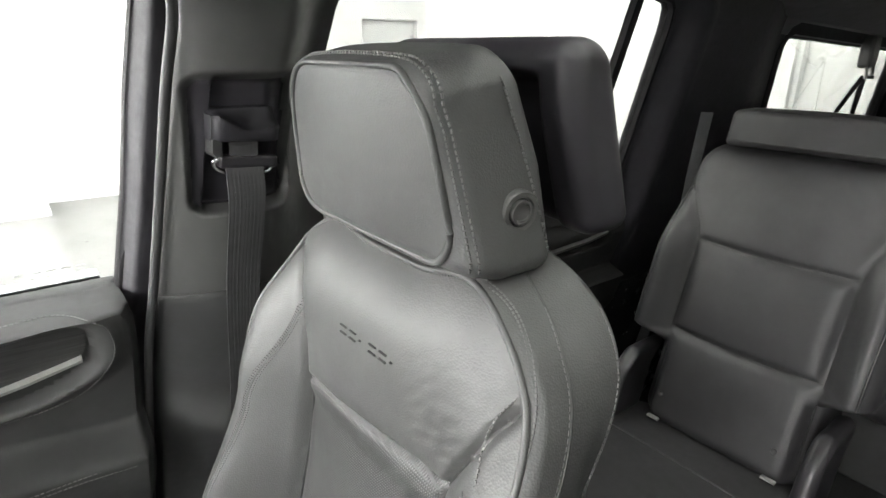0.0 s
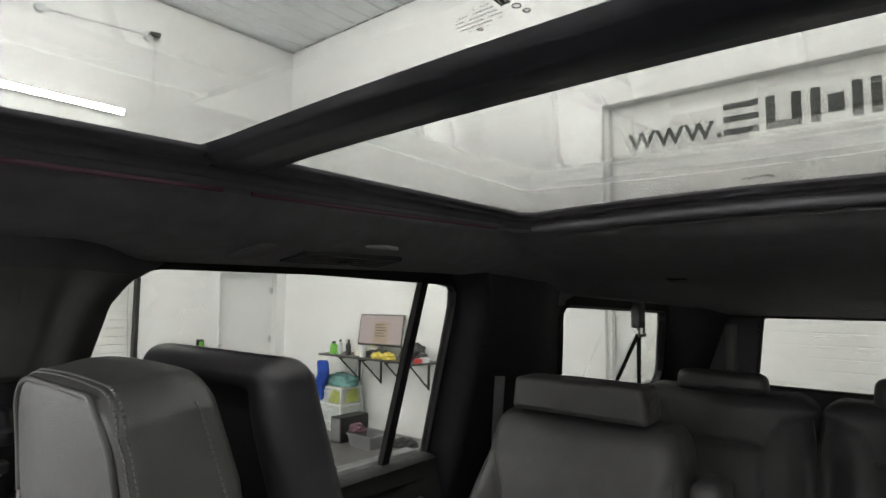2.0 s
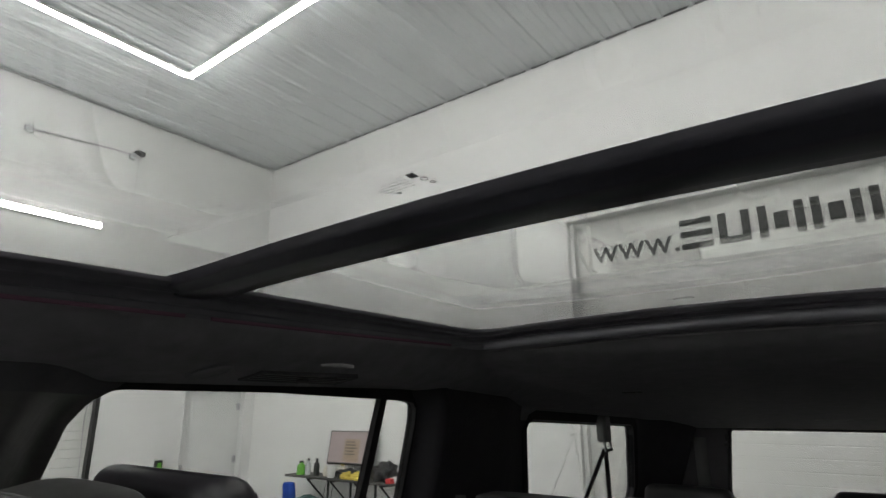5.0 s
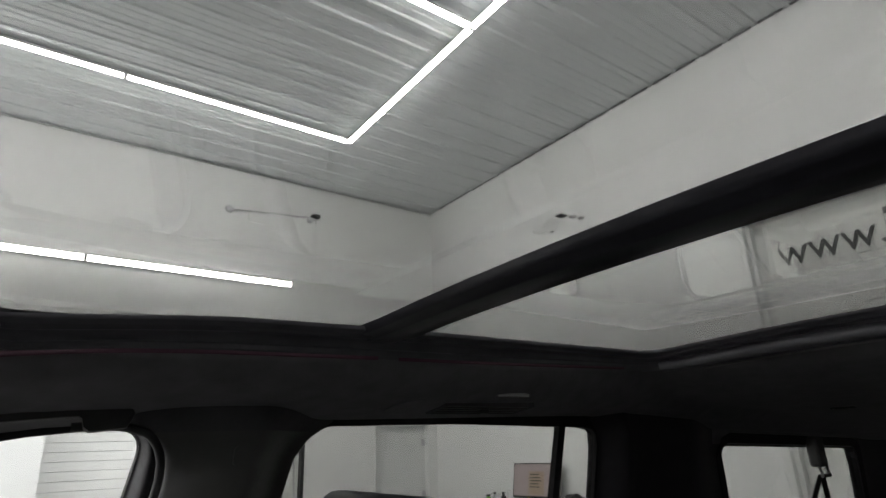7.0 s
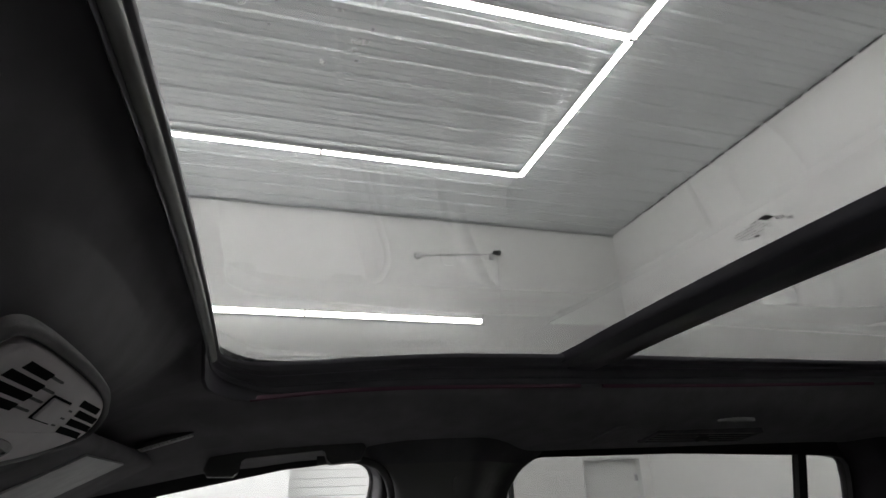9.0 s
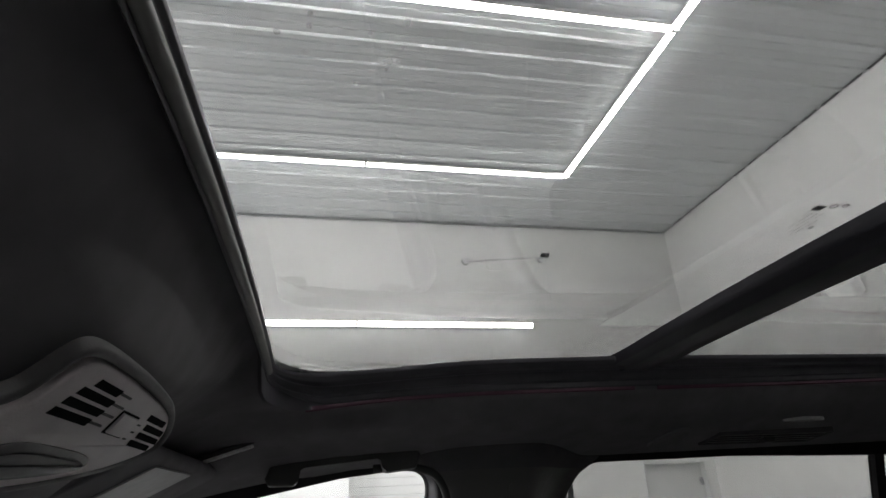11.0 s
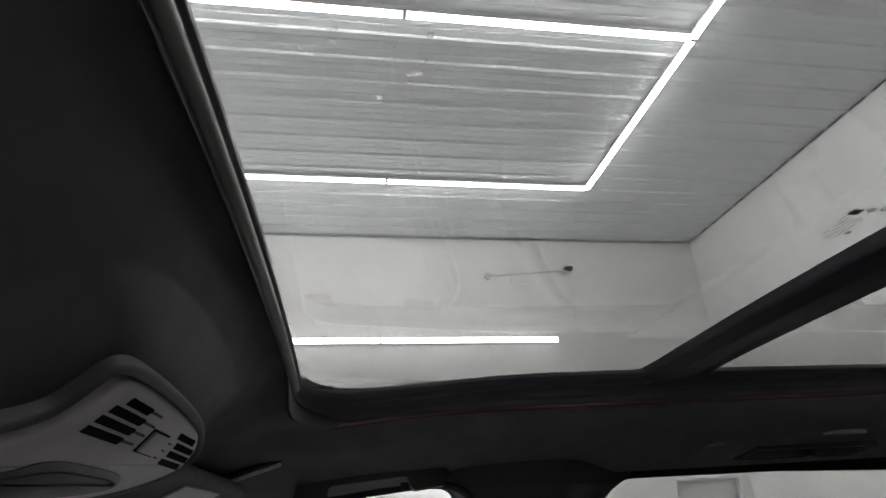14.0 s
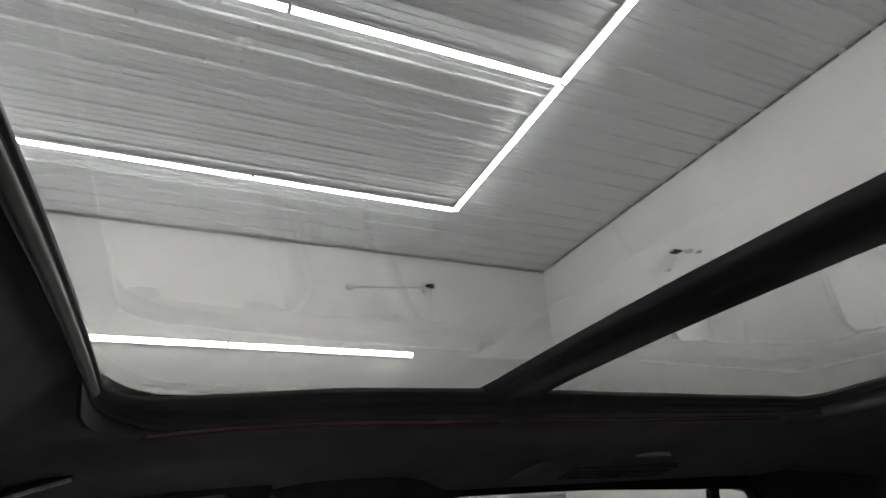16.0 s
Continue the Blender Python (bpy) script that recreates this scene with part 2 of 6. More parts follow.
def box(bm, lo, hi, bevel=0.0, seg=2):
    v = bmesh.ops.create_cube(bm, size=1)["verts"]
    c, s = (Vector(lo) + Vector(hi)) / 2, Vector(hi) - Vector(lo)
    for w in v:
        w.co = Vector((w.co.x * s.x, w.co.y * s.y, w.co.z * s.z)) + c
    if bevel:
        es = list({e for w in v for e in w.link_edges})
        bmesh.ops.bevel(bm, geom=es, offset=bevel, segments=seg, profile=0.5, affect="EDGES")
    return bm


def boxes(*list_of):
    bm = bmesh.new()
    for lo, hi, *b in list_of:
        box(bm, lo, hi, *b)
    return bm


def loft(rings, closed=True, caps=True):
    bm = bmesh.new()
    vs = [[bm.verts.new(p) for p in r] for r in rings]
    n = len(rings[0])
    for a, b in zip(vs, vs[1:]):
        for i in range(n if closed else n - 1):
            j = (i + 1) % n
            bm.faces.new((a[i], a[j], b[j], b[i]))
    if caps and closed:
        bm.faces.new(vs[0][::-1])
        bm.faces.new(vs[-1])
    return bm


def tube(pts, r, n=8, bm=None, flat=1.0):
    """A round bar along a line of points; flat squeezes it along the second normal."""
    bm = bm or bmesh.new()
    pts = [Vector(p) for p in pts]
    rings = []
    up = Vector((0, 0, 1))
    for i, p in enumerate(pts):
        d = (pts[min(i + 1, len(pts) - 1)] - pts[max(i - 1, 0)]).normalized()
        a = d.cross(up)
        if a.length < 0.05:
            a = d.cross(Vector((0, 1, 0)))
        a.normalize()
        b = d.cross(a).normalized()
        rings.append([bm.verts.new(p + a * (r * math.cos(k * 2 * math.pi / n)) + b * (r * flat * math.sin(k * 2 * math.pi / n))) for k in range(n)])
    for s, t in zip(rings, rings[1:]):
        for k in range(n):
            bm.faces.new((s[k], s[(k + 1) % n], t[(k + 1) % n], t[k]))
    bm.faces.new(rings[0][::-1])
    bm.faces.new(rings[-1])
    return bm


def samples(h, r, flat, corner):
    """Places along one axis of a rounded block, close together in the rounded ends."""
    ends = [h - r + r * math.tan(radians(45) * k / corner) for k in range(1, corner + 1)]
    mid = [-(h - r) + 2 * (h - r) * k / flat for k in range(flat + 1)]
    return [-e for e in reversed(ends)] + mid + ends


def rounded(half, r, flat=(4, 4, 4), corner=4, deform=None):
    """A closed block with round edges, reshaped by deform(point)."""
    ax = [samples(h, min(r, h * 0.999), f, corner) for h, f in zip(half, flat)]
    core = [max(h - r, 0) for h in half]
    bm = bmesh.new()
    seen = {}

    def vert(p):
        q = Vector(max(-c, min(c, v)) for v, c in zip(p, core))
        d = Vector(p) - q
        p = q + d.normalized() * r if d.length > 1e-9 else Vector(p)
        key = tuple(round(v, 6) for v in p)
        if key not in seen:
            seen[key] = bm.verts.new(deform(p.copy()) if deform else p)
        return seen[key]

    for n in range(3):
        a, b = [k for k in range(3) if k != n]
        for s in (-1, 1):
            for i in range(len(ax[a]) - 1):
                for j in range(len(ax[b]) - 1):
                    quad = []
                    for ii, jj in ((i, j), (i + 1, j), (i + 1, j + 1), (i, j + 1)):
                        p = [0, 0, 0]
                        p[n], p[a], p[b] = s * half[n], ax[a][ii], ax[b][jj]
                        quad.append(vert(p))
                    quad = list(dict.fromkeys(quad))
                    if len(quad) > 2:
                        try:
                            bm.faces.new(quad)
                        except ValueError:
                            pass
    return bm


def interp(x, table):
    """Straight lines through a table of (x, value)."""
    if x <= table[0][0]:
        return table[0][1]
    for (a, u), (b, v) in zip(table, table[1:]):
        if x <= b:
            return u + (v - u) * (x - a) / (b - a)
    return table[-1][1]


def curve(pts, n=8):
    """A smooth line through points (Catmull-Rom)."""
    pts = [Vector(p) for p in pts]
    out = []
    for i in range(len(pts) - 1):
        p0, p1, p2, p3 = pts[max(i - 1, 0)], pts[i], pts[i + 1], pts[min(i + 2, len(pts) - 1)]
        for k in range(n):
            t = k / n
            out.append(0.5 * (2 * p1 + (p2 - p0) * t + (2 * p0 - 5 * p1 + 4 * p2 - p3) * t * t + (3 * p1 - p0 - 3 * p2 + p3) * t ** 3))
    return out + [pts[-1]]


def near_line(p, line):
    """Distance of a 2D point from a 2D polyline."""
    best = 9.0
    for a, b in zip(line, line[1:]):
        dx, dy = b[0] - a[0], b[1] - a[1]
        t = max(0, min(1, ((p[0] - a[0]) * dx + (p[1] - a[1]) * dy) / (dx * dx + dy * dy + 1e-12)))
        best = min(best, math.hypot(p[0] - a[0] - t * dx, p[1] - a[1] - t * dy))
    return best


def inside(p, poly):
    hit = False
    for (x1, y1), (x2, y2) in zip(poly, poly[1:] + poly[:1]):
        if (y1 > p[1]) != (y2 > p[1]) and p[0] < (x2 - x1) * (p[1] - y1) / (y2 - y1) + x1:
            hit = not hit
    return hit


def split(bm, choose):
    """Takes the faces that choose(centre, normal) picks out of bm, as a bmesh of their own."""
    other = bm.copy()
    bm.normal_update()
    bm.faces.ensure_lookup_table()
    picked = [choose(f.calc_center_median(), f.normal) for f in bm.faces]
    bmesh.ops.delete(bm, geom=[f for f, k in zip(bm.faces, picked) if k], context="FACES")
    other.faces.ensure_lookup_table()
    bmesh.ops.delete(other, geom=[f for f, k in zip(other.faces, picked) if not k], context="FACES")
    return other


def text_mesh(words, size, mat, name, m, parent=None, thick=0.004, squeeze=1.0):
    cu = bpy.data.curves.new(name, "FONT")
    cu.body, cu.size, cu.extrude = words, size, thick
    ob = bpy.data.objects.new(name, cu)
    scene.collection.objects.link(ob)
    bpy.context.view_layer.update()
    me = bpy.data.meshes.new_from_object(ob.evaluated_get(bpy.context.evaluated_depsgraph_get()))
    bpy.data.objects.remove(ob)
    me.transform(m @ Matrix.Diagonal((squeeze, 1, 1, 1)))
    me.materials.clear()
    me.materials.append(mat)
    ob = new(name, me)
    if parent:
        ob.parent = parent
    return ob


# ---- garage ----
WX, RY, CZ = -7.357, 4.98, 5.578
EX, SY = 6.6, -4.7


def structure(ob, label, category):
    return tagged(ob, label, category, kind="structure")


structure(part("floor", boxes(((WX - 0.3, SY - 0.3, -0.2), (EX + 0.3, RY + 0.4, 0.0))), M_FLOOR), "polished grey concrete garage floor", "floor")
# west wall with a sectional door and a hinged door in it
structure(part("wall_west", boxes(
    ((WX - 0.3, SY, 0), (WX, -0.6, CZ)), ((WX - 0.3, -0.6, 3.3), (WX, 2.79, CZ)), ((WX - 0.3, 2.79, 0), (WX, 3.886, CZ)),
    ((WX - 0.3, 3.886, 2.04), (WX, 4.825, CZ)), ((WX - 0.3, 4.825, 0), (WX, RY + 0.4, CZ))), M_WALL), "plain white painted garage wall", "wall")
structure(part("wall_west_projection", boxes(((WX + 0.002, SY, 0), (WX + 0.5, -0.12, 2.8))), M_WALL), "white boxed-out wall beside the ribbed door", "wall")
structure(part("baseboard", boxes(((WX + 0.502, SY, 0), (WX + 0.512, -0.12, 0.07)), ((WX + 0.002, -0.118, 0), (WX + 0.512, -0.108, 0.07))), M_EAST), "low grey baseboard along the boxed-out wall", "baseboard")
structure(part("wall_north", boxes(
    ((WX, RY, 0), (-2.157, RY + 0.4, CZ)), ((-2.157, RY, 3.624), (3.1, RY + 0.4, CZ)), ((3.1, RY, 0), (EX, RY + 0.4, CZ))), M_WALL), "white painted wall round the wide overhead door", "wall")
# Unseen closing wall, its grey chosen to cut the light from this side.
structure(part("wall_east", boxes(((EX, SY, 0), (EX + 0.3, RY + 0.4, CZ))), M_EAST), "plain unseen garage wall, greyed to hold back light from the east", "wall")
structure(part("wall_south", boxes(((WX, SY - 0.3, 0), (EX, SY, CZ))), M_WALL), "plain white painted garage wall", "wall")


def ribbed_ceiling():
    prof, x = [], WX - 0.3
    while x < EX + 0.3:
        for dx, dz in ((0, 0), (0.070, 0), (0.080, 0.007), (0.100, 0.007), (0.110, 0), (0.170, 0), (0.180, 0.007), (0.200, 0.007), (0.210, 0), (0.232, 0), (0.246, -0.024), (0.279, -0.024), (0.293, 0)):
            prof.append((x + dx, CZ + 0.02 + dz))
        x += 0.305
    bm = bmesh.new()
    rows = [[bm.verts.new((px, y, pz)) for px, pz in prof] for y in (SY, RY + 0.4)]
    top = [[bm.verts.new((px, y, CZ + 0.12)) for px, pz in (prof[0], prof[-1])] for y in (SY, RY + 0.4)]
    for i in range(len(prof) - 1):
        bm.faces.new((rows[0][i], rows[0][i + 1], rows[1][i + 1], rows[1][i]))
    bm.faces.new((top[0][0], top[1][0], top[1][1], top[0][1]))
    return bm


structure(part("ceiling", ribbed_ceiling(), M_CEIL), "white ribbed sheet-metal garage ceiling", "ceiling")
structure(part("trim", boxes(((WX + 0.002, SY, CZ - 0.018), (WX + 0.022, RY, CZ - 0.002))), M_GALV), "thin grey metal trim along the top of the walls", "trim")

# Dark boxes between the ribs imitate the shadow gap above the north wall.
gaps = bmesh.new()
gx = WX - 0.3 + 0.305
while gx < EX - 0.3:
    if gx - 0.012 > WX:
        box(gaps, (gx - 0.012, RY - 0.010, CZ - 0.006), (gx + 0.226, RY - 0.001, CZ + 0.016))
    gx += 0.305
structure(part("gap_shade_strip", gaps, M_GREYBIN), "broken dark strip standing in for the shadow gap between ceiling ribs and wall", "trim")

# overhead door in the north wall, with recessed reveal
door = structure(thing("overhead_door", "", "", at=(0, RY + 0.15, 0)), "white panelled overhead door with dark lettering on its top panel", "garage door")
for k in range(7):
    z0 = 0.0 + k * 0.52
    bm = bmesh.new()
    prof = [(0.0, z0 + 0.001)]
    for j in range(5):
        zz = z0 + 0.02 + j * 0.1
        prof += [(0.0, zz), (0.0, zz + 0.088), (0.0012, zz + 0.091), (0.0012, zz + 0.096)]
    prof.append((0.0, min(z0 + 0.519, 3.62)))
    if k == 6:
        prof = [(0.0, z0 + 0.004), (0.0, z0 + 0.5)]
    ring = prof + [(0.05, prof[-1][1]), (0.05, prof[0][1])]
    part("panel", loft([[(x, dy, z) for dy, z in ring] for x in (-2.15, 3.09)]), M_PANEL, door)
structure(part("door_track", boxes(((-2.155, RY + 0.06, 0), (-2.115, RY + 0.145, 3.6)), ((3.06, RY + 0.06, 0), (3.098, RY + 0.145, 3.6))), M_DOOR), "white painted door track in the reveal", "door track")
sign = thing("wall_sign", "charcoal web address lettering on the white overhead door", "sign", at=(0, RY + 0.144, 3.16))
text_mesh("www.", 0.36, M_LETTER, "lettering", pose(-1.95, 0, 0, 90, 0, 0), sign, squeeze=1.02)
for x0, bars in ((-1.08, ((0, 0, 0.28, 0.055), (0, 0.116, 0.28, 0.055), (0, 0.232, 0.28, 0.055))), (-0.745, ((0, 0, 0.07, 0.286), (0.19, 0, 0.07, 0.286), (0.07, 0, 0.12, 0.06))),
                 (-0.42, ((0, 0, 0.07, 0.286), (0.28, 0, 0.07, 0.286), (0.12, 0.06, 0.11, 0.15))), (-0.02, ((0, 0, 0.07, 0.286), (0.28, 0, 0.07, 0.286), (0.12, 0.06, 0.11, 0.15))),
                 (0.385, ((0, 0, 0.068, 0.286),)), (0.50, ((0.09, 0, 0.07, 0.23), (0, 0.232, 0.25, 0.054)))):
    bm = bmesh.new()
    for x, z, w, h in bars:
        box(bm, (x0 + x, -0.004, z), (x0 + x + w, 0.004, z + h))
    part("lettering_block", bm, M_LETTER, sign)

# ribbed door in the west wall
rd = structure(thing("ribbed_door", "", "", at=(WX - 0.08, 0, 0)), "white ribbed roll-up door in the garage wall", "garage door")
for k in range(33):
    z0 = k * 0.1
    part("slat", loft([[(0.0, y, z0), (0.0, y, z0 + 0.09), (-0.012, y, z0 + 0.094), (-0.012, y, z0 + 0.1), (-0.03, y, z0 + 0.1), (-0.03, y, z0)] for y in (-0.6, 2.79)]), M_PANEL, rd)
structure(part("door_rail", boxes(((WX - 0.078, 2.77, 0), (WX + 0.012, 2.815, 3.3))), M_DARKSTEEL), "dark steel guide rail of the ribbed door", "rail")
cord = tube([(WX + 0.03, 2.70, 0.8), (WX + 0.03, 2.66, 1.6), (WX + 0.03, 2.72, 3.2)], 0.006, 6)
tagged(part("pull_cord", cord, M_GALV), "thin grey pull cord hanging by the ribbed door", "cord")

# hinged door
d1 = structure(thing("door_1", "", "", at=(WX - 0.1, 4.355, 0)), "closed white flush door with steel hinges", "door")
part("leaf", boxes(((-0.045, -0.465, 0.01), (0.0, 0.465, 2.03), 0.003, 1)), M_DOOR, d1)
for zz in (0.25, 1.05, 1.78):
    hb = bmesh.new()
    bmesh.ops.create_cone(hb, segments=12, radius1=0.011, radius2=0.011, depth=0.11, cap_ends=True, matrix=pose(0.012, 0.44, zz))
    box(hb, (0.0, 0.395, zz - 0.05), (0.006, 0.44, zz + 0.05))
    part("hinge", hb, M_GALV, d1)
kb = bmesh.new()
bmesh.ops.create_uvsphere(kb, u_segments=14, v_segments=8, radius=0.03, matrix=pose(0.055, -0.4, 1.0))
box(kb, (0, -0.41, 0.99), (0.05, -0.39, 1.01))
part("door_handle", kb, M_GALV, d1)
structure(part("door_frame", boxes(((WX - 0.1, 3.888, 0), (WX + 0.008, 3.90, 2.036)), ((WX - 0.1, 4.81, 0), (WX + 0.008, 4.823, 2.036)), ((WX - 0.1, 3.90, 2.024), (WX + 0.008, 4.81, 2.037))), M_DOOR), "white steel door frame", "door frame")


# ceiling and wall tube lights
def tube_light(length):
    e = thing("tube_light", "white glowing LED tube batten light on the ceiling", "light", "LED tube lights")
    prof = [(math.cos(a) * 0.040, math.sin(a) * 0.040) for a in [math.pi * (1.12 + 0.76 * k / 10) for k in range(11)]]
    n = length / 2 - 0.018
    part("diffuser", loft([[(x, y, z) for x, z in prof] for y in (-n, n)]), M_LED, e)
    part("housing", boxes(((-0.042, -n - 0.002, -0.014), (0.042, n + 0.002, 0.018), 0.003, 1)), M_WHITEP, e)
    for s in (-1, 1):
        part("end_cap", boxes(((-0.042, s * n - 0.006 if s < 0 else n, -0.044), (0.042, s * n if s < 0 else n + 0.006, -0.014))), M_WHITEP, e)
    return e


L = 2.61
first = tube_light(L)
ZL = CZ - 0.02
first.matrix_basis = pose(-5.752, 2.575 - L / 2, ZL)
# East rows and south run carry the grid on unseen, added for light.
for x in (-5.752, -3.142, 2.078, 4.688):
    for k in range(2):
        if (x, k) != (-5.752, 0):
            copy_thing(first, pose(x, 2.575 - L * (k + 0.5), ZL))
for k in range(4):
    copy_thing(first, pose(-5.752 + L * (k + 0.5), 2.592, ZL, 0, 0, 90))
    copy_thing(first, pose(-5.752 + L * (k + 0.5), 2.575 - 2 * L - 0.017, ZL, 0, 0, 90))
WALL_LED = [pose(WX + 0.022, 2.51 - 2.545 * (k + 0.5), 3.965, 0, -90, 0) for k in range(3)]
# South rows are unseen, added as fill to brighten the cabin from the front.
SOUTH_FILL_LED = [pose(-5.6 + 2.66 * (k + 0.5), SY + 0.022, z, 90, 90, 0) for k in range(3) for z in (1.65, 2.1, 2.55)]
for m in WALL_LED + SOUTH_FILL_LED:
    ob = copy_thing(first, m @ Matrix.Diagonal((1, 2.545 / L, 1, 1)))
    ob["label"] = "dimmed white LED tube batten on the wall, the south ones added as fill"
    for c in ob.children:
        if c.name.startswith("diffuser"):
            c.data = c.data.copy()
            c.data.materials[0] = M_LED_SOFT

# camera-like fixture with surface conduit on the west wall
fx = thing("wall_conduit", "thin white surface conduit with two round boxes and a hanging cord", "conduit", at=(WX, 2.2, 4.95))
bm = tube([(0.02, -0.62, 0.0), (0.02, 0.56, 0.105)], 0.009, 8)
part("pipe", bm, M_GALV, fx)
for y, z, r in ((-0.64, 0.0, 0.06), (0.545, 0.065, 0.05)):
    bm = bmesh.new()
    bmesh.ops.create_cone(bm, segments=20, radius1=r, radius2=r * 0.85, depth=0.05, cap_ends=True, matrix=pose(0.026, y, z, 0, 90, 0))
    part("junction_box", bm, M_DRAWER, fx)
part("bracket", boxes(((0.0, 0.55, 0.115), (0.12, 0.67, 0.14), 0.004, 1), ((0.06, 0.62, 0.08), (0.12, 0.66, 0.115))), M_DARKSTEEL, fx)
part("hanging_cord", tube([(0.03, 0.63, 0.1), (0.03, 0.635, -0.4), (0.03, 0.63, -0.9)], 0.006, 6), M_GALV, fx)
tagged(part("wall_clip", boxes(((WX, 4.06, 4.70), (WX + 0.03, 4.13, 4.73), 0.004, 1)), M_GALV), "small grey metal clip on the wall", "clip")

# switch by the door
sw = thing("control_box", "small black control box with green and red buttons", "switch", at=(WX, 3.62, 1.0))
part("box", boxes(((0, -0.045, -0.11), (0.05, 0.045, 0.11), 0.006, 2)), M_BLACK, sw)
part("start_button", boxes(((0.05, -0.025, 0.02), (0.062, 0.025, 0.08), 0.004, 1)), M_GREEN, sw)
part("stop_button", boxes(((0.05, -0.025, -0.085), (0.062, 0.025, -0.025), 0.004, 1)), M_RED, sw)
tagged(part("wall_socket", boxes(((WX, 3.72, 0.93), (WX + 0.012, 3.80, 1.05), 0.003, 1)), M_WHITEP), "white plastic wall socket plate", "socket")

# shelf on the north wall with its clutter
SZ = 0.95
sh = thing("wall_shelf", "dark grey wall shelf on black steel triangle brackets", "shelf", at=(-5.12, RY - 0.2, SZ))
part("board", boxes(((-0.90, -0.2, -0.025), (0.90, 0.198, 0.0), 0.004, 1)), M_SHELF, sh)
for x in (-0.51, -0.10, 0.32, 0.72):
    part("bracket", boxes(((x - 0.012, -0.16, -0.05), (x + 0.012, 0.198, -0.031)), ((x - 0.012, 0.18, -0.36), (x + 0.012, 0.198, -0.05))), M_DARKSTEEL, sh)
    bm = tube([(x, -0.14, -0.05), (x, 0.185, -0.34)], 0.01, 6)
    part("brace", bm, M_DARKSTEEL, sh)
mon = thing("monitor", "silver-framed desktop monitor showing a lit page", "monitor", at=(-5.07, RY - 0.17, SZ))
T = pose(0, 0, 0.335, -10, 0, 8)
for nm, b, mt in (("casing", ((-0.35, 0.004, -0.20), (0.35, 0.03, 0.20), 0.008, 2), M_ALU), ("bezel", ((-0.345, -0.004, -0.195), (0.345, 0.004, 0.195)), M_BLACK), ("screen", ((-0.332, -0.008, -0.175), (0.332, -0.0045, 0.185)), M_SCREEN), ("page", ((-0.10, -0.0115, -0.165), (0.13, -0.0085, 0.10)), M_DOC)):
    bm = boxes(b)
    bm.transform(T)
    part(nm, bm, mt, mon)
bm = boxes(((-0.04, 0.03, -0.31), (0.04, 0.05, 0.0)))
bm.transform(T)
box(bm, (-0.12, -0.1, 0.0), (0.12, 0.1, 0.012), 0.004, 1)
part("stand", bm, M_ALU, mon)
bm = boxes(*(((-0.08, -0.0135, 0.06 - k * 0.035), (0.05 + 0.02 * (k % 3), -0.0118, 0.07 - k * 0.035)) for k in range(5)))
bm.transform(T)
part("text_bars", bm, M_PRINT, mon)
rng = random.Random(4)


def bottle(name, x, y, h, r, mt, capm, label):
    e = thing(name, label, "bottle", "bottles on the shelf", at=(x, y, SZ))
    prof = [(r, 0), (r, h * 0.62), (r * 0.85, h * 0.72), (r * 0.4, h * 0.8), (r * 0.4, h * 0.86)]
    rings = [[(a * math.cos(k * math.pi / 6), a * math.sin(k * math.pi / 6), z) for k in range(12)] for a, z in prof]
    part("bottle", loft(rings), mt, e, smooth=True)
    rings = [[(a * math.cos(k * math.pi / 6), a * math.sin(k * math.pi / 6), z) for k in range(12)] for a, z in ((r * 0.5, h * 0.86), (r * 0.5, h))]
    part("cap", loft(rings), capm, e)


bottle("spray_bottle", -5.82, RY - 0.3, 0.16, 0.055, M_GREEN, M_BLACK, "green plastic spray bottle with a black cap")
bottle("bottle", -5.715, RY - 0.28, 0.19, 0.035, M_DRAWER, M_BLACK, "clear plastic bottle with a black cap")
bottle("bottle", -5.62, RY - 0.22, 0.14, 0.03, M_WHITEP, M_BLACK, "small white plastic bottle with a black cap")
bottle("bottle", -5.53, RY - 0.3, 0.20, 0.035, M_BLACK, M_BLACK, "slim black plastic bottle")
bottle("bottle", -5.42, RY - 0.24, 0.12, 0.04, M_PAPER, M_PAPER, "low cream plastic bottle on the shelf")
bottle("bottle", -5.33, RY - 0.2, 0.11, 0.04, M_PAPER, M_WHITEP, "low cream plastic bottle on the shelf")
cup = [[(a * math.cos(k * math.pi / 8), a * math.sin(k * math.pi / 8), z) for k in range(16)] for a, z in ((0.042, 0.0), (0.055, 0.14), (0.05, 0.14), (0.038, 0.006))]
ob = part("cup", loft(cup), M_WHITEP, smooth=True)
ob.location = (-5.24, RY - 0.32, SZ)
tagged(ob, "white plastic cup standing on the shelf", "cup")
bottle("jar", -5.17, RY - 0.2, 0.15, 0.05, M_PAPER, M_YELLOW, "cream jar with a yellow lid")


def heap(name, at, size, mt, label, category, seed, rough=0.35):
    def shape(p):
        q = p.normalized()
        k = 1 + rough * noise.noise(q * 2.3 + Vector((seed, 0, 0))) + rough * 0.5 * noise.noise(q * 6 + Vector((0, seed, 0)))
        return Vector((q.x * size[0] * k, q.y * size[1] * k, max(-0.35, q.z) * size[2] * k))
    bm = rounded((1, 1, 1), 0.9, (6, 6, 6), 5, shape)
    low = min(v.co.z for v in bm.verts)
    for v in bm.verts:
        v.co.z -= low
    ob = part(name, bm, mt, smooth=True)
    ob.location = at
    return tagged(ob, label, category)


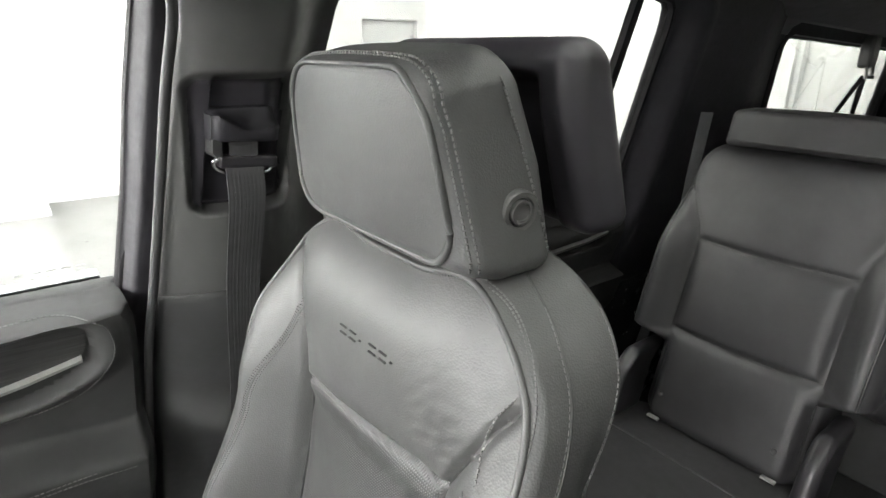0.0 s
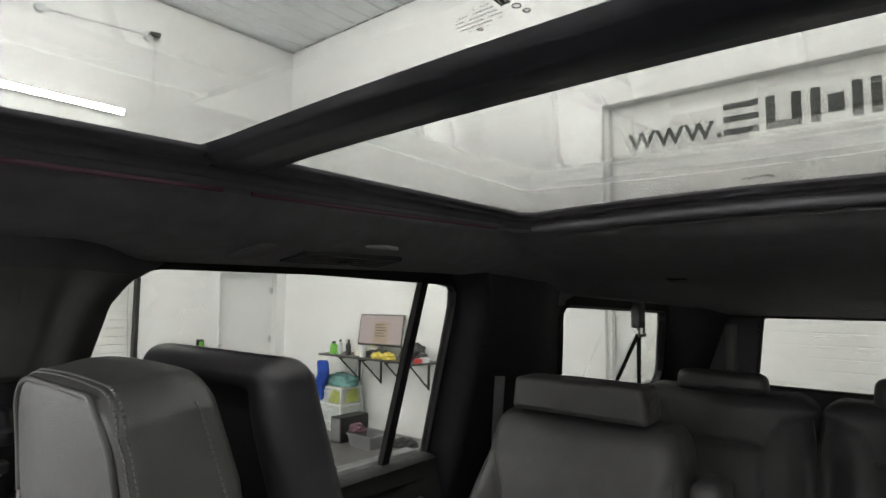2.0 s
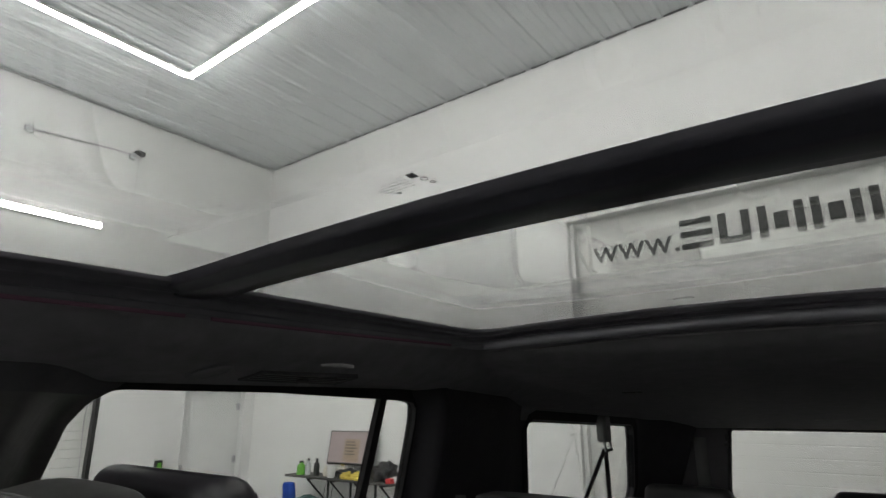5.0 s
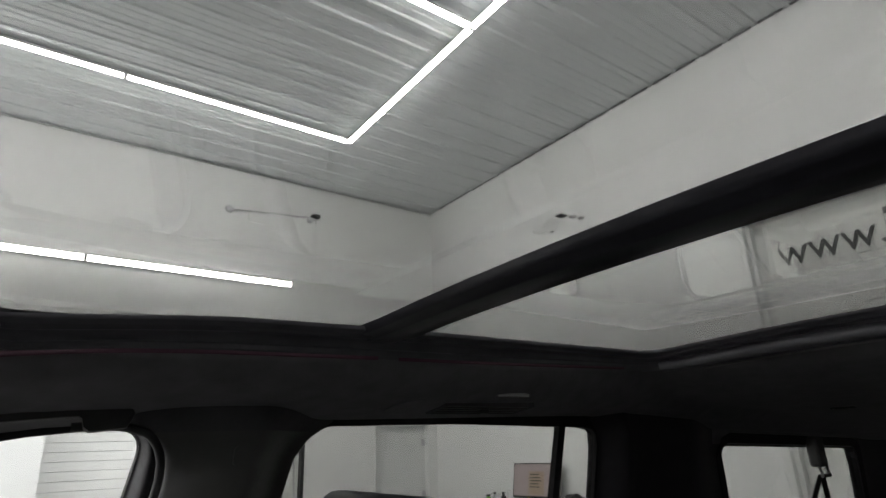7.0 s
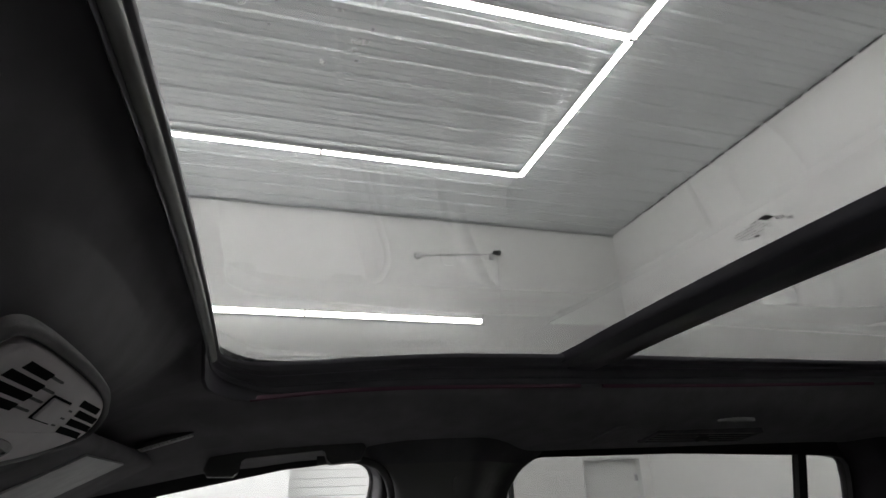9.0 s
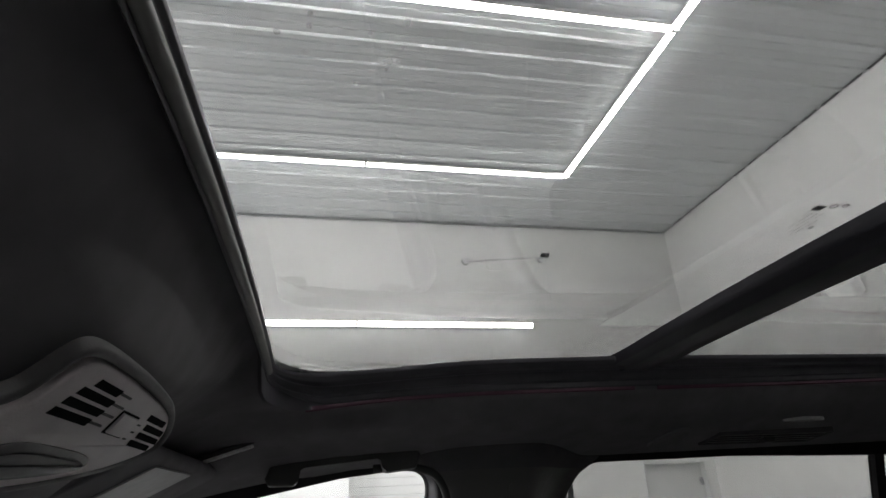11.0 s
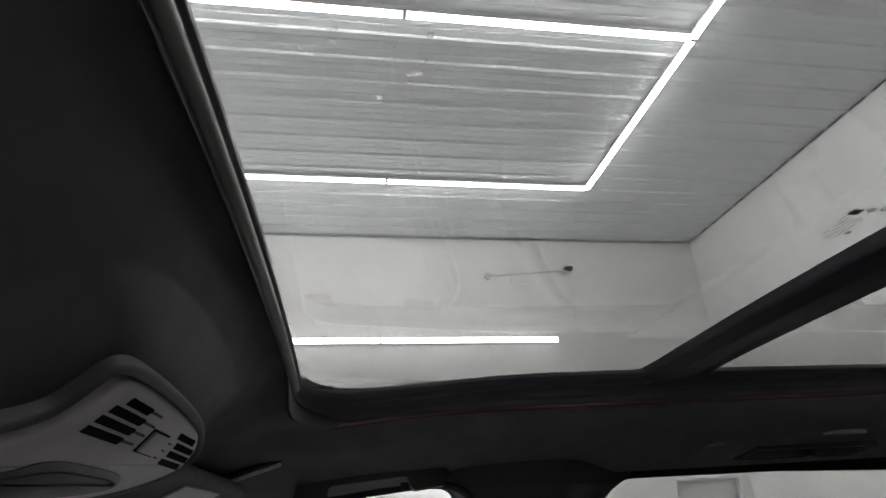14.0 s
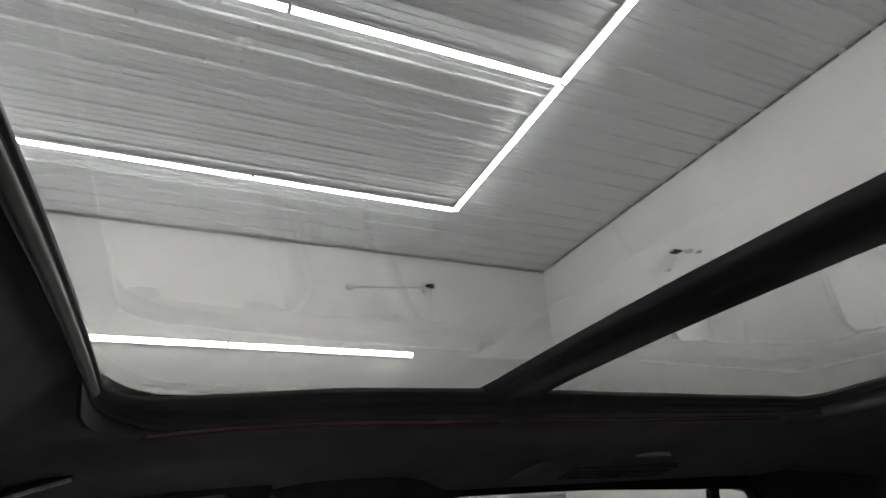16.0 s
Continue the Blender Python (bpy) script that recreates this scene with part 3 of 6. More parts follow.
heap("cleaning_cloth", (-4.95, RY - 0.34, SZ), (0.085, 0.06, 0.055), M_YELLOW, "crumpled yellow cleaning cloth on the shelf", "cloth", 1.3)
heap("cleaning_cloth", (-4.76, RY - 0.34, SZ), (0.10, 0.06, 0.06), M_YELLOW, "crumpled yellow cleaning cloth on the shelf", "cloth", 5.1)
heap("cable_heap", (-5.02, RY - 0.24, SZ), (0.22, 0.08, 0.07), M_BLACK, "low heap of black cables before the monitor", "cables", 8.4)
heap("tool_bag", (-4.47, RY - 0.2, SZ), (0.16, 0.14, 0.14), M_BLACK, "black soft tool bag on the shelf", "bag", 7.7)
tagged(part("white_box", boxes(((-4.30, RY - 0.3, SZ), (-4.22, RY - 0.2, SZ + 0.06), 0.006, 1)), M_WHITEP), "small white plastic box on the shelf", "box")
tagged(part("red_box", boxes(((-4.305, RY - 0.385, SZ), (-4.235, RY - 0.31, SZ + 0.05), 0.006, 1)), M_RED), "small red plastic box on the shelf", "box")
tagged(part("notice", boxes(((-4.95, RY - 0.004, 1.60), (-4.72, RY, 1.66))), M_WALL), "small white plate fixed on the wall", "plate")
cab = bmesh.new()
for k in range(3):
    x = -5.60 + 0.07 * k
    tube(curve([(x, RY - 0.05, SZ - 0.04), (x - 0.03, RY - 0.1, SZ - 0.35), (x + 0.05, RY - 0.12, SZ - 0.6), (x + 0.22, RY - 0.2, 0.02)], 5), 0.004, 6, cab)
tagged(part("cables", cab, M_GREYBIN), "thin grey cables hanging below the shelf", "cables", kind="stuff")

dr = thing("drawer_tower", "white plastic tower with three cloudy see-through drawers", "drawer unit", at=(-5.74, RY - 0.27, 0))
LEVEL = (0.0, 0.10, 0.31, 0.525)
for z0, z1 in zip(LEVEL, LEVEL[1:]):
    part("drawer", boxes(((-0.24, -0.17, z0 + 0.03), (0.24, 0.17, z1 - 0.005), 0.012, 2)), M_DRAWER, dr)
    if z1 - z0 > 0.15:
        part("drawer_pull", boxes(((-0.09, -0.192, z1 - 0.05), (0.09, -0.17, z1 - 0.025), 0.004, 1)), M_WHITEP, dr)
for z0 in LEVEL:
    part("shelf_frame", boxes(((-0.265, -0.185, z0), (0.265, 0.19, z0 + 0.028), 0.004, 1)), M_WHITEP, dr)
for sx in (-1, 1):
    for y in (-0.17, 0.17):
        part("upright", boxes(((sx * 0.252 - 0.012, y - 0.014, 0.028), (sx * 0.252 + 0.012, y + 0.014, 0.525))), M_WHITEP, dr)
heap("teal_towels", (-5.66, RY - 0.28, 0.553), (0.27, 0.15, 0.10), M_TEAL, "heap of teal towels on the drawer tower", "towels", 2.2)
heap("drawer_cloths", (-5.60, RY - 0.44, 0.345), (0.10, 0.014, 0.12), M_LIME, "yellow-green cloths showing in the drawer", "cloth", 6.1)
heap("drawer_cloths", (-5.487, RY - 0.25, 0.345), (0.014, 0.10, 0.12), M_LIME, "yellow-green cloths showing in the drawer", "cloth", 9.1)


def hanging(p):
    t = (0.26 - p.z) / 0.52
    return Vector((p.x * (0.75 + 0.5 * t - 0.45 * t ** 4) - 0.17 * t ** 1.5 + 0.02 * math.sin(p.z * 18), p.y + 0.025 * math.sin(p.x * 40 + p.z * 6), p.z))


bm = rounded((0.115, 0.04, 0.26), 0.035, (10, 2, 12), 3, hanging)
ob = part("hanging_cloth", bm, M_BLUE, smooth=True)
ob.location = (-5.79, RY - 0.47, 0.615)
tagged(ob, "blue cloth hanging from the end of the shelf", "cloth")
pc = thing("computer_case", "black desktop computer case on the floor", "computer", at=(-5.15, RY - 0.58, 0))
part("case", boxes(((-0.09, -0.22, 0), (0.09, 0.22, 0.29), 0.008, 2)), M_BLACK, pc)
part("front_panel", boxes(((-0.08, -0.232, 0.02), (0.08, -0.22, 0.275), 0.004, 1)), M_GREYBIN, pc)
heap("dark_bag", (-4.40, RY - 0.42, 0), (0.16, 0.12, 0.07), M_BLACK, "dark soft bag on the concrete floor", "bag", 3.9)


def bin_thing(x, y, w, d, h, mt, label):
    e = thing("storage_bin", label, "bin", "bins under the shelf", at=(x, y, 0))
    bm = loft([[(sx * (w - t) * k, sy * (d - t) * k, z) for sx, sy in ((-1, -1), (1, -1), (1, 1), (-1, 1))] for k, z, t in ((0.86, 0, 0), (1.0, h, 0), (1.0, h, 0.012), (0.87, 0.012, 0.012))])
    part("bin", bm, mt, e)
    part("rim", boxes(((-w - 0.012, -d - 0.012, h - 0.02), (w + 0.012, -d + 0.004, h)), ((-w - 0.012, d - 0.004, h - 0.02), (w + 0.012, d + 0.012, h)), ((-w - 0.012, -d + 0.004, h - 0.02), (-w + 0.004, d - 0.004, h)), ((w - 0.004, -d + 0.004, h - 0.02), (w + 0.012, d - 0.004, h))), mt, e)


bin_thing(-4.74, RY - 0.66, 0.19, 0.15, 0.15, M_GREYBIN, "grey plastic storage bin on the floor")
heap("dark_cloth", (-4.88, RY - 0.70, 0.155), (0.10, 0.09, 0.06), M_PLUM, "dark plum cloth lying over the grey bin", "cloth", 4.6)


# ---- vehicle shell ----
def side_x(z, d, s=-1):
    """Across the vehicle: the sloping side at height z, d inboard of the door glass."""
    return s * (0.73 + 0.36 * (1.737 - z) - d)


def on_side(y, z, d, s=-1):
    return (side_x(z, d, s), y, z)


def side_panel(zs, front, rear, depth, s=-1, nu=24, back=-0.03):
    """A trim panel of the side wall: front(z) to rear(z), with its face depth(y, z, u) inboard of the glass."""
    rings = []
    for z in zs:
        a, b = front(z), rear(z)
        row = [on_side(a, z, back, s)]
        for k in range(nu + 1):
            u = 0.5 - 0.5 * math.cos(math.pi * k / nu)
            y = a + (b - a) * u
            row.append(on_side(y, z, depth(y, z, u), s))
        row.append(on_side(b, z, back, s))
        rings.append(row)
    return loft(rings)


def smooth(a, b, x):
    t = max(0.0, min(1.0, (x - a) / (b - a)))
    return t * t * (3 - 2 * t)


def grid(a, b, n):
    return [a + (b - a) * k / n for k in range(n + 1)]


def flat_on_side(poly, d0, d1, s=-1):
    return loft([[on_side(y, z, d, s) for y, z in poly] for d in (d0, d1)])


REAR_GLASS = [(0.02, 1.262), (0.012, 1.40), (0.012, 1.60), (0.014, 1.66), (0.022, 1.705), (0.036, 1.733), (0.062, 1.750), (0.10, 1.7565), (0.4, 1.7580), (0.80, 1.747), (0.838, 1.741), (0.858, 1.725), (0.868, 1.69), (0.932, 1.262)]
FRONT_GLASS = [(-0.289, 1.29), (-0.264, 1.455), (-0.248, 1.593), (-0.233, 1.691), (-0.2295, 1.714), (-0.2290, 1.722), (-0.2296, 1.729), (-0.2315, 1.7360), (-0.2345, 1.7420), (-0.2390, 1.7470), (-0.2450, 1.7510), (-0.2520, 1.7535), (-0.2610, 1.7548), (-0.286, 1.7550), (-0.38, 1.7460), (-0.57, 1.712), (-0.85, 1.63), (-1.25, 1.40), (-1.32, 1.29)]
QUARTER_GLASS = [(1.72, 1.275), (1.69, 1.29), (1.665, 1.36), (1.632, 1.42), (1.482, 1.664), (1.486, 1.676), (1.505, 1.682), (2.47, 1.646), (2.515, 1.638), (2.545, 1.618), (2.785, 1.325), (2.79, 1.295), (2.765, 1.275)]

for s in (-1, 1):
    side = "passenger" if s < 0 else "driver"
    structure(part("window_pane_front", flat_on_side([(y, z) for y, z in FRONT_GLASS], -0.012, -0.008, s), M_CLEAR), "clear front door window glass", "window").visible_shadow = False
    structure(part("window_pane_rear", flat_on_side(REAR_GLASS, -0.012, -0.008, s), M_PRIVACY), "lightly tinted rear door window glass", "window")
    structure(part("window_pane_quarter", flat_on_side(QUARTER_GLASS, -0.012, -0.008, s), M_PRIVACY), "lightly tinted rear quarter window glass", "window")

    # B pillar trim with a recess for the belt guide
    def b_front(z):
        return interp(z, [(0.45, -0.285), (1.30, -0.250), (1.40, -0.238), (1.51, -0.225), (1.60, -0.2135), (1.67, -0.2030), (1.695, -0.2025), (1.712, -0.2055), (1.726, -0.2120), (1.742, -0.2235), (1.755, -0.245), (1.80, -0.27)])

    def b_rear(z):
        return interp(z, [(0.45, 0.07), (1.30, 0.06), (1.42, 0.032), (1.50, 0.012), (1.60, 0.012), (1.70, 0.028), (1.735, 0.05), (1.757, 0.085), (1.80, 0.13)])

    def recess(y, z):
        """Signed distance from the rounded outline of the belt recess."""
        qy, qz = abs(y + 0.129) - 0.078 + 0.026, abs(z - 1.521) - 0.096 + 0.026
        return math.hypot(max(qy, 0), max(qz, 0)) + min(max(qy, qz), 0) - 0.026

    def b_depth(y, z, u):
        edge = 0.060 + 0.060 * (1 - (1 - min(1.0, u / 0.46)) ** 2) ** 0.5
        d = edge * (1 - smooth(0.50, 0.95, u)) + 0.010 * smooth(0.50, 0.95, u)
        r = smooth(0.0, -0.016, recess(y, z))
        seam = 0.003 * math.exp(-((z - 1.298) / 0.003) ** 2)
        foot = 0.035 * smooth(1.10, 1.0, z)
        ledge = interp(z, [(1.434, -0.185), (1.60, -0.170)])
        return d - (0.019 + 0.018 * smooth(ledge, ledge + 0.005, y)) * r - seam + foot

    zs = sorted(set(grid(0.45, 1.40, 40) + grid(1.405, 1.635, 92) + grid(1.64, 1.80, 18) + [1.295, 1.298, 1.301]))
    bm = side_panel(zs, b_front, b_rear, b_depth, s, 110)
    low = split(bm, lambda c, n: c.z < 1.297)
    rec = split(bm, lambda c, n: recess(c.y, c.z) < -0.012 and abs(c.x) < 0.73 + 0.36 * (1.737 - c.z) - 0.03)
    # Stands in for the headliner, toned darker as this face catches light.
    cover = split(bm, lambda c, n: c.z > 1.744)
    structure(part("pillar_cover", cover, M_PILLARTOP, smooth=True), "black woven headliner cloth over the top of the door pillar", "pillar trim")
    structure(part("pillar_trim_lower", low, M_PLASTIC, smooth=True), "black plastic lower door pillar trim", "pillar trim")
    structure(part("belt_recess", rec, M_DARKTRIM, smooth=True), "black recessed panel behind the belt guide", "pillar trim")
    structure(part("pillar_trim_b", bm, M_GREYPLASTIC, smooth=True), "charcoal plastic door pillar trim with a belt guide recess", "pillar trim")
    seal = [on_side(y, z, d, s) for y, z, d in ((-0.300, 0.6, 0.085), (-0.270, 1.15, 0.085), (-0.2535, 1.30, 0.085), (-0.2415, 1.40, 0.085), (-0.2300, 1.50, 0.085), (-0.2185, 1.60, 0.085), (-0.2085, 1.665, 0.085), (-0.2075, 1.692, 0.084), (-0.2105, 1.712, 0.083), (-0.2175, 1.728, 0.082), (-0.2290, 1.7425, 0.080), (-0.2450, 1.7505, 0.077), (-0.275, 1.7560, 0.072), (-0.33, 1.756, 0.066))]
    structure(part("door_seal", tube(curve(seal, 6), 0.0065, 10), M_PLASTIC, smooth=True), "black rubber door seal along the pillar", "seal")
    def post_front(z):
        return interp(z, [(0.45, -0.36), (1.15, -0.310), (1.29, -0.287), (1.455, -0.262), (1.593, -0.246), (1.691, -0.231), (1.714, -0.2275), (1.729, -0.2276), (1.736, -0.2295), (1.742, -0.2325), (1.747, -0.2370), (1.751, -0.2430), (1.7535, -0.2500), (1.756, -0.262)])

    def post_rear(z):
        return interp(z, [(0.45, -0.27), (1.15, -0.258), (1.30, -0.243), (1.50, -0.220), (1.60, -0.2085), (1.665, -0.1985), (1.692, -0.1975), (1.712, -0.2005), (1.728, -0.2075), (1.7425, -0.2190), (1.756, -0.240)])

    structure(part("door_post", side_panel(grid(0.45, 1.70, 30) + grid(1.705, 1.756, 12), post_front, post_rear, lambda y, z, u: 0.006 + 0.036 * smooth(0.0, 0.45, u), s, 14), M_DARKPOST, smooth=True), "dark charcoal trim of the door's window post", "window frame")
    # upper door frames round the glass
    def frame_strip(poly, width, d_in, mt, name, label, closed=False):
        pts = [Vector((0, y, z)) for y, z in poly]
        cen = sum(pts, Vector()) / len(pts)
        inner = [(p.y, p.z) for p in pts]
        outer = []
        for i, p in enumerate(pts):
            t = (pts[(i + 1) % len(pts)] - pts[i - 1]).normalized()
            n = Vector((0, t.z, -t.y))
            if n.dot(p - cen) < 0:
                n = -n
            outer.append((p.y + n.y * width, p.z + n.z * width))
        rings = []
        for k in range(len(pts)):
            (yi, zi), (yo, zo) = inner[k], outer[k]
            rings.append([on_side(yi, zi, -0.02, s), on_side(yi, zi, 0.004, s), on_side(yi * 0.7 + yo * 0.3, zi * 0.7 + zo * 0.3, d_in, s), on_side(yo, zo, d_in, s), on_side(yo, zo, -0.02, s)])
        return structure(part(name, loft(rings + [rings[0]], caps=False), mt, smooth=True), label, "window frame")

    frame_strip(FRONT_GLASS, 0.035, 0.012, M_RUBBER, "window_frame_front", "black rubber channel round the front door window")
    frame_strip(REAR_GLASS, 0.032, 0.006, M_RUBBER, "window_frame_rear", "black rubber channel round the rear door window")
    frame_strip(QUARTER_GLASS, 0.04, 0.012, M_RUBBER, "window_frame_quarter", "black rubber channel round the quarter window")
    structure(part("window_divider", flat_on_side([(0.713, 1.752), (0.735, 1.751), (0.783, 1.255), (0.757, 1.255)], -0.014, 0.004, s), M_RUBBER), "slim black divider bar of the rear door window", "window bar")

    # C pillar, D pillar and rear quarter
    def c_front(z):
        return interp(z, [(0.45, 0.95), (1.27, 0.94), (1.69, 0.874), (1.73, 0.862), (1.76, 0.82)])

    def c_rear(z):
        return interp(z, [(0.45, 1.7), (1.27, 1.69), (1.36, 1.645), (1.47, 1.585), (1.69, 1.455), (1.72, 1.44)])

    def c_depth(y, z, u):
        return 0.006 + 0.06 * smooth(0.0, 0.10, u) * (1 - smooth(0.55, 1.0, u)) + 0.012 * math.exp(-((u - 0.07) / 0.03) ** 2)

    structure(part("pillar_trim_c", side_panel(grid(0.45, 1.80, 40), c_front, c_rear, c_depth, s, 40), M_DARKTRIM, smooth=True), "black plastic rear door pillar trim", "pillar trim")

    def d_front(z):
        return interp(z, [(0.45, 2.75), (1.27, 2.76), (1.30, 2.79), (1.33, 2.785), (1.62, 2.548), (1.65, 2.50), (1.72, 2.44)])

    structure(part("pillar_trim_d", side_panel(grid(0.45, 1.74, 26), d_front, lambda z: 3.06, lambda y, z, u: 0.01 + 0.16 * smooth(0.1, 1.0, u), s, 24), M_DARKTRIM, smooth=True), "black plastic rear corner pillar trim", "pillar trim")
    structure(part("quarter_trim", side_panel(grid(0.45, 1.272, 20), lambda z: 1.5, lambda z: 2.9, lambda y, z, u: 0.02 + 0.10 * smooth(1.272, 1.2, z), s, 20), M_PLASTIC, smooth=True), "black plastic rear quarter trim", "side trim")
    structure(part("window_header", flat_on_side([(1.40, 1.690), (1.505, 1.687), (2.47, 1.651), (2.76, 1.630), (2.76, 1.80), (1.40, 1.80)], -0.03, 0.010, s), M_HEADLINER), "dark trim over the quarter window", "trim")


# sunroof opening, seen from above: half width by y, with round corners
def front_bow(x):
    """The front edge of the opening lies a little further back in the middle."""
    return 0.0060 + 0.0050 * max(0.0, 1 - (x / 0.40) ** 2)


def opening(grow=0.0):
    """Outline of the roof opening, widened by grow; starts at the middle of the front edge and runs over the driver's side."""
    def half(y):
        return interp(y, [(-0.475, 0.405), (0.05, 0.405), (0.74, 0.45)])
    pts = []
    rf, rr = 0.065, 0.028
    yf, yr = -0.477, 0.742
    def arc(cx, cy, r, a0, a1, m):
        return [(cx + (r + grow) * math.cos(a0 + (a1 - a0) * k / m), cy + (r + grow) * math.sin(a0 + (a1 - a0) * k / m)) for k in range(m + 1)]
    hf, hr = half(yf), half(yr)
    gf = grow * 0.17
    for k in range(10):
        x = (hf - rf) * k / 10
        pts.append((x, yf - gf + front_bow(x)))
    for k in range(9):
        a = -math.pi / 2 + math.pi / 2 * k / 8
        x = hf - rf + (rf + grow) * math.cos(a)
        pts.append((x, yf + rf + (rf + gf) * math.sin(a) + front_bow(x) * (1 - k / 8)))
    for k in range(1, 30):
        y = yf + rf + (yr - rr - yf - rf) * k / 30
        pts.append((half(y) + grow, y))
    pts += arc(hr - rr, yr - rr, rr, 0, math.pi / 2, 6)
    for k in range(1, 11):
        pts.append(((hr - rr) * (1 - k / 10), yr + grow))
    right = pts
    return right + [(-x, y) for x, y in reversed(right[1:-1])]


def roof_z(x, y):
    return 1.880 + 0.022 * y - 0.0140 * smooth(-0.15, -0.48, y) + 0.010 * (1 - (x / 0.42) ** 2 if abs(x) < 0.42 else 0)


def glass_z(x, y):
    """Underside of the roof glass, a little above the frame."""
    return 1.911 + 0.0164 * y - 0.001 * (x / 0.42) ** 2


def track_z(y):
    """Height of the sunshade track under the side of the frame, falling off towards the front."""
    return interp(y, [(-0.50, 1.8145), (-0.44, 1.8185), (-0.40, 1.8235), (-0.35, 1.8290), (-0.30, 1.8330), (-0.25, 1.8356), (-0.20, 1.8377), (-0.10, 1.8400), (0.0, 1.8420), (0.10, 1.8440), (0.33, 1.8502), (0.74, 1.8640)])


def side_drop(y):
    """By how much the frame's lower edge hangs below an even depth."""
    return roof_z(0.45, y) - 0.0368 - track_z(y)


FRAME = [(0.012, 0.002), (0.0, 0.001), (0.0005, -0.002), (0.0015, -0.0040), (0.0030, -0.0050), (0.0130, -0.0068), (0.0150, -0.0080), (0.0160, -0.0105), (0.0170, -0.0125), (0.0185, -0.0130), (0.0205, -0.0118), (0.0225, -0.0112), (0.0280, -0.0112), (0.0310, -0.0122), (0.0335, -0.0145), (0.0355, -0.0180), (0.0365, -0.0215), (0.0372, -0.0232), (0.0388, -0.0236), (0.0402, -0.0242), (0.0410, -0.0260), (0.0416, -0.0300), (0.0424, -0.0320), (0.0440, -0.0330), (0.0500, -0.0310)]


def frame_z(x, y, dz):
    k = smooth(-0.005, -0.03, dz)
    low = side_drop(y) + 0.0075 * smooth(-0.435, -0.475, y)
    return roof_z(x, y) + (dz - low * k) * (1 - 0.62 * smooth(-0.40, -0.48, y) if dz < 0 else 1)


rings = [[(x, y, roof_z(x, y) + dz + 0.0016) for x, y in opening(grow=a)] for a, dz in ((0.002, 0.0), (0.03, 0.002), (0.10, 0.010), (0.21, 0.0200))]
structure(part("glass_seal", loft(rings, caps=False), M_SEAL, smooth=True), "dull black rubber bed under the rim of the sunroof glass", "seal")
for s in (-1, 1):
    for y0, y1 in ((-0.435, 0.045), (0.085, 0.70)):
        rings = []
        for y in grid(y0, y1, 40):
            w = interp(y, [(-0.475, 0.405), (0.05, 0.405), (0.74, 0.45)])
            rings.append([(s * (w + dx), y, track_z(y) + dz) for dx, dz in ((0.0474, 0.0012), (0.0478, 0.0006), (0.0481, 0.0001), (0.0484, 0.0005), (0.0488, -0.0003), (0.0500, -0.0006), (0.0500, 0.0058), (0.0474, 0.0058))])
        structure(part("shade_track", loft(rings), M_TRACK, smooth=True), "thin plum-tinted sunshade track under the sunroof frame", "track")
line = [(x, -0.477 - 0.0058 + front_bow(x), roof_z(x, -0.477) - 0.0085) for x in grid(-0.345, 0.345, 24)]
structure(part("front_strip", tube(line, 0.0046, 12), M_STRIP, smooth=True), "grey lip strip along the front of the sunroof", "trim")
line = [(x, 0.742 + 0.036, roof_z(x, 0.742) - 0.030) for x in grid(-0.45, 0.45, 24)]
structure(part("shade_roller", tube(line, 0.013, 12), M_SUNFRAME, smooth=True), "round black sunshade roller bar behind the sunroof", "roller")
line = [(x, 0.742 + 0.050, roof_z(x, 0.742) - 0.0470) for x in grid(-0.36, 0.45, 24)]
structure(part("headliner_edge", tube(line, 0.0018, 8), M_EDGE), "thin grey edge where the headliner meets the roller", "trim")


def cross_bar():
    prof = [(-0.002, 0.004), (0.0, -0.001), (0.003, -0.0065), (0.006, -0.0085), (0.020, -0.0105), (0.022, -0.0130), (0.026, -0.0145), (0.056, -0.0150), (0.060, -0.0140), (0.063, -0.0110), (0.086, -0.0090), (0.094, -0.0060), (0.097, -0.001), (0.099, 0.004)]
    rings = []
    for x in grid(-0.437, 0.437, 40):
        wide = 0.005 * smooth(0.36, 0.43, abs(x))
        rings.append([(x, y + (wide if k > 6 else -wide), roof_z(x, y) + dz) for k, (y, dz) in enumerate(prof)])
    return loft(rings)


structure(part("sunroof_crossbar", cross_bar(), M_CROSSBAR, smooth=True), "satin black crossbar between the two sunroof panes", "crossbar")


def roof_glass(y0, y1):
    xs, ys = grid(-0.665, 0.665, 32), grid(y0, y1, 10)
    bm = bmesh.new()
    lay = [[[bm.verts.new((x, y, glass_z(x, y) + h)) for x in xs] for y in ys] for h in (0.0, 0.004)]
    for l in lay:
        for j in range(len(ys) - 1):
            for i in range(len(xs) - 1):
                bm.faces.new((l[j][i], l[j][i + 1], l[j + 1][i + 1], l[j + 1][i]))
    return bm


structure(part("sunroof_pane_front", roof_glass(-0.53, 0.050), M_ROOFGLASS, smooth=True), "tinted front pane of the panoramic sunroof", "sunroof glass")
structure(part("sunroof_pane_rear", roof_glass(0.0503, 0.965), M_ROOFGLASS, smooth=True), "tinted rear pane of the panoramic sunroof", "sunroof glass")


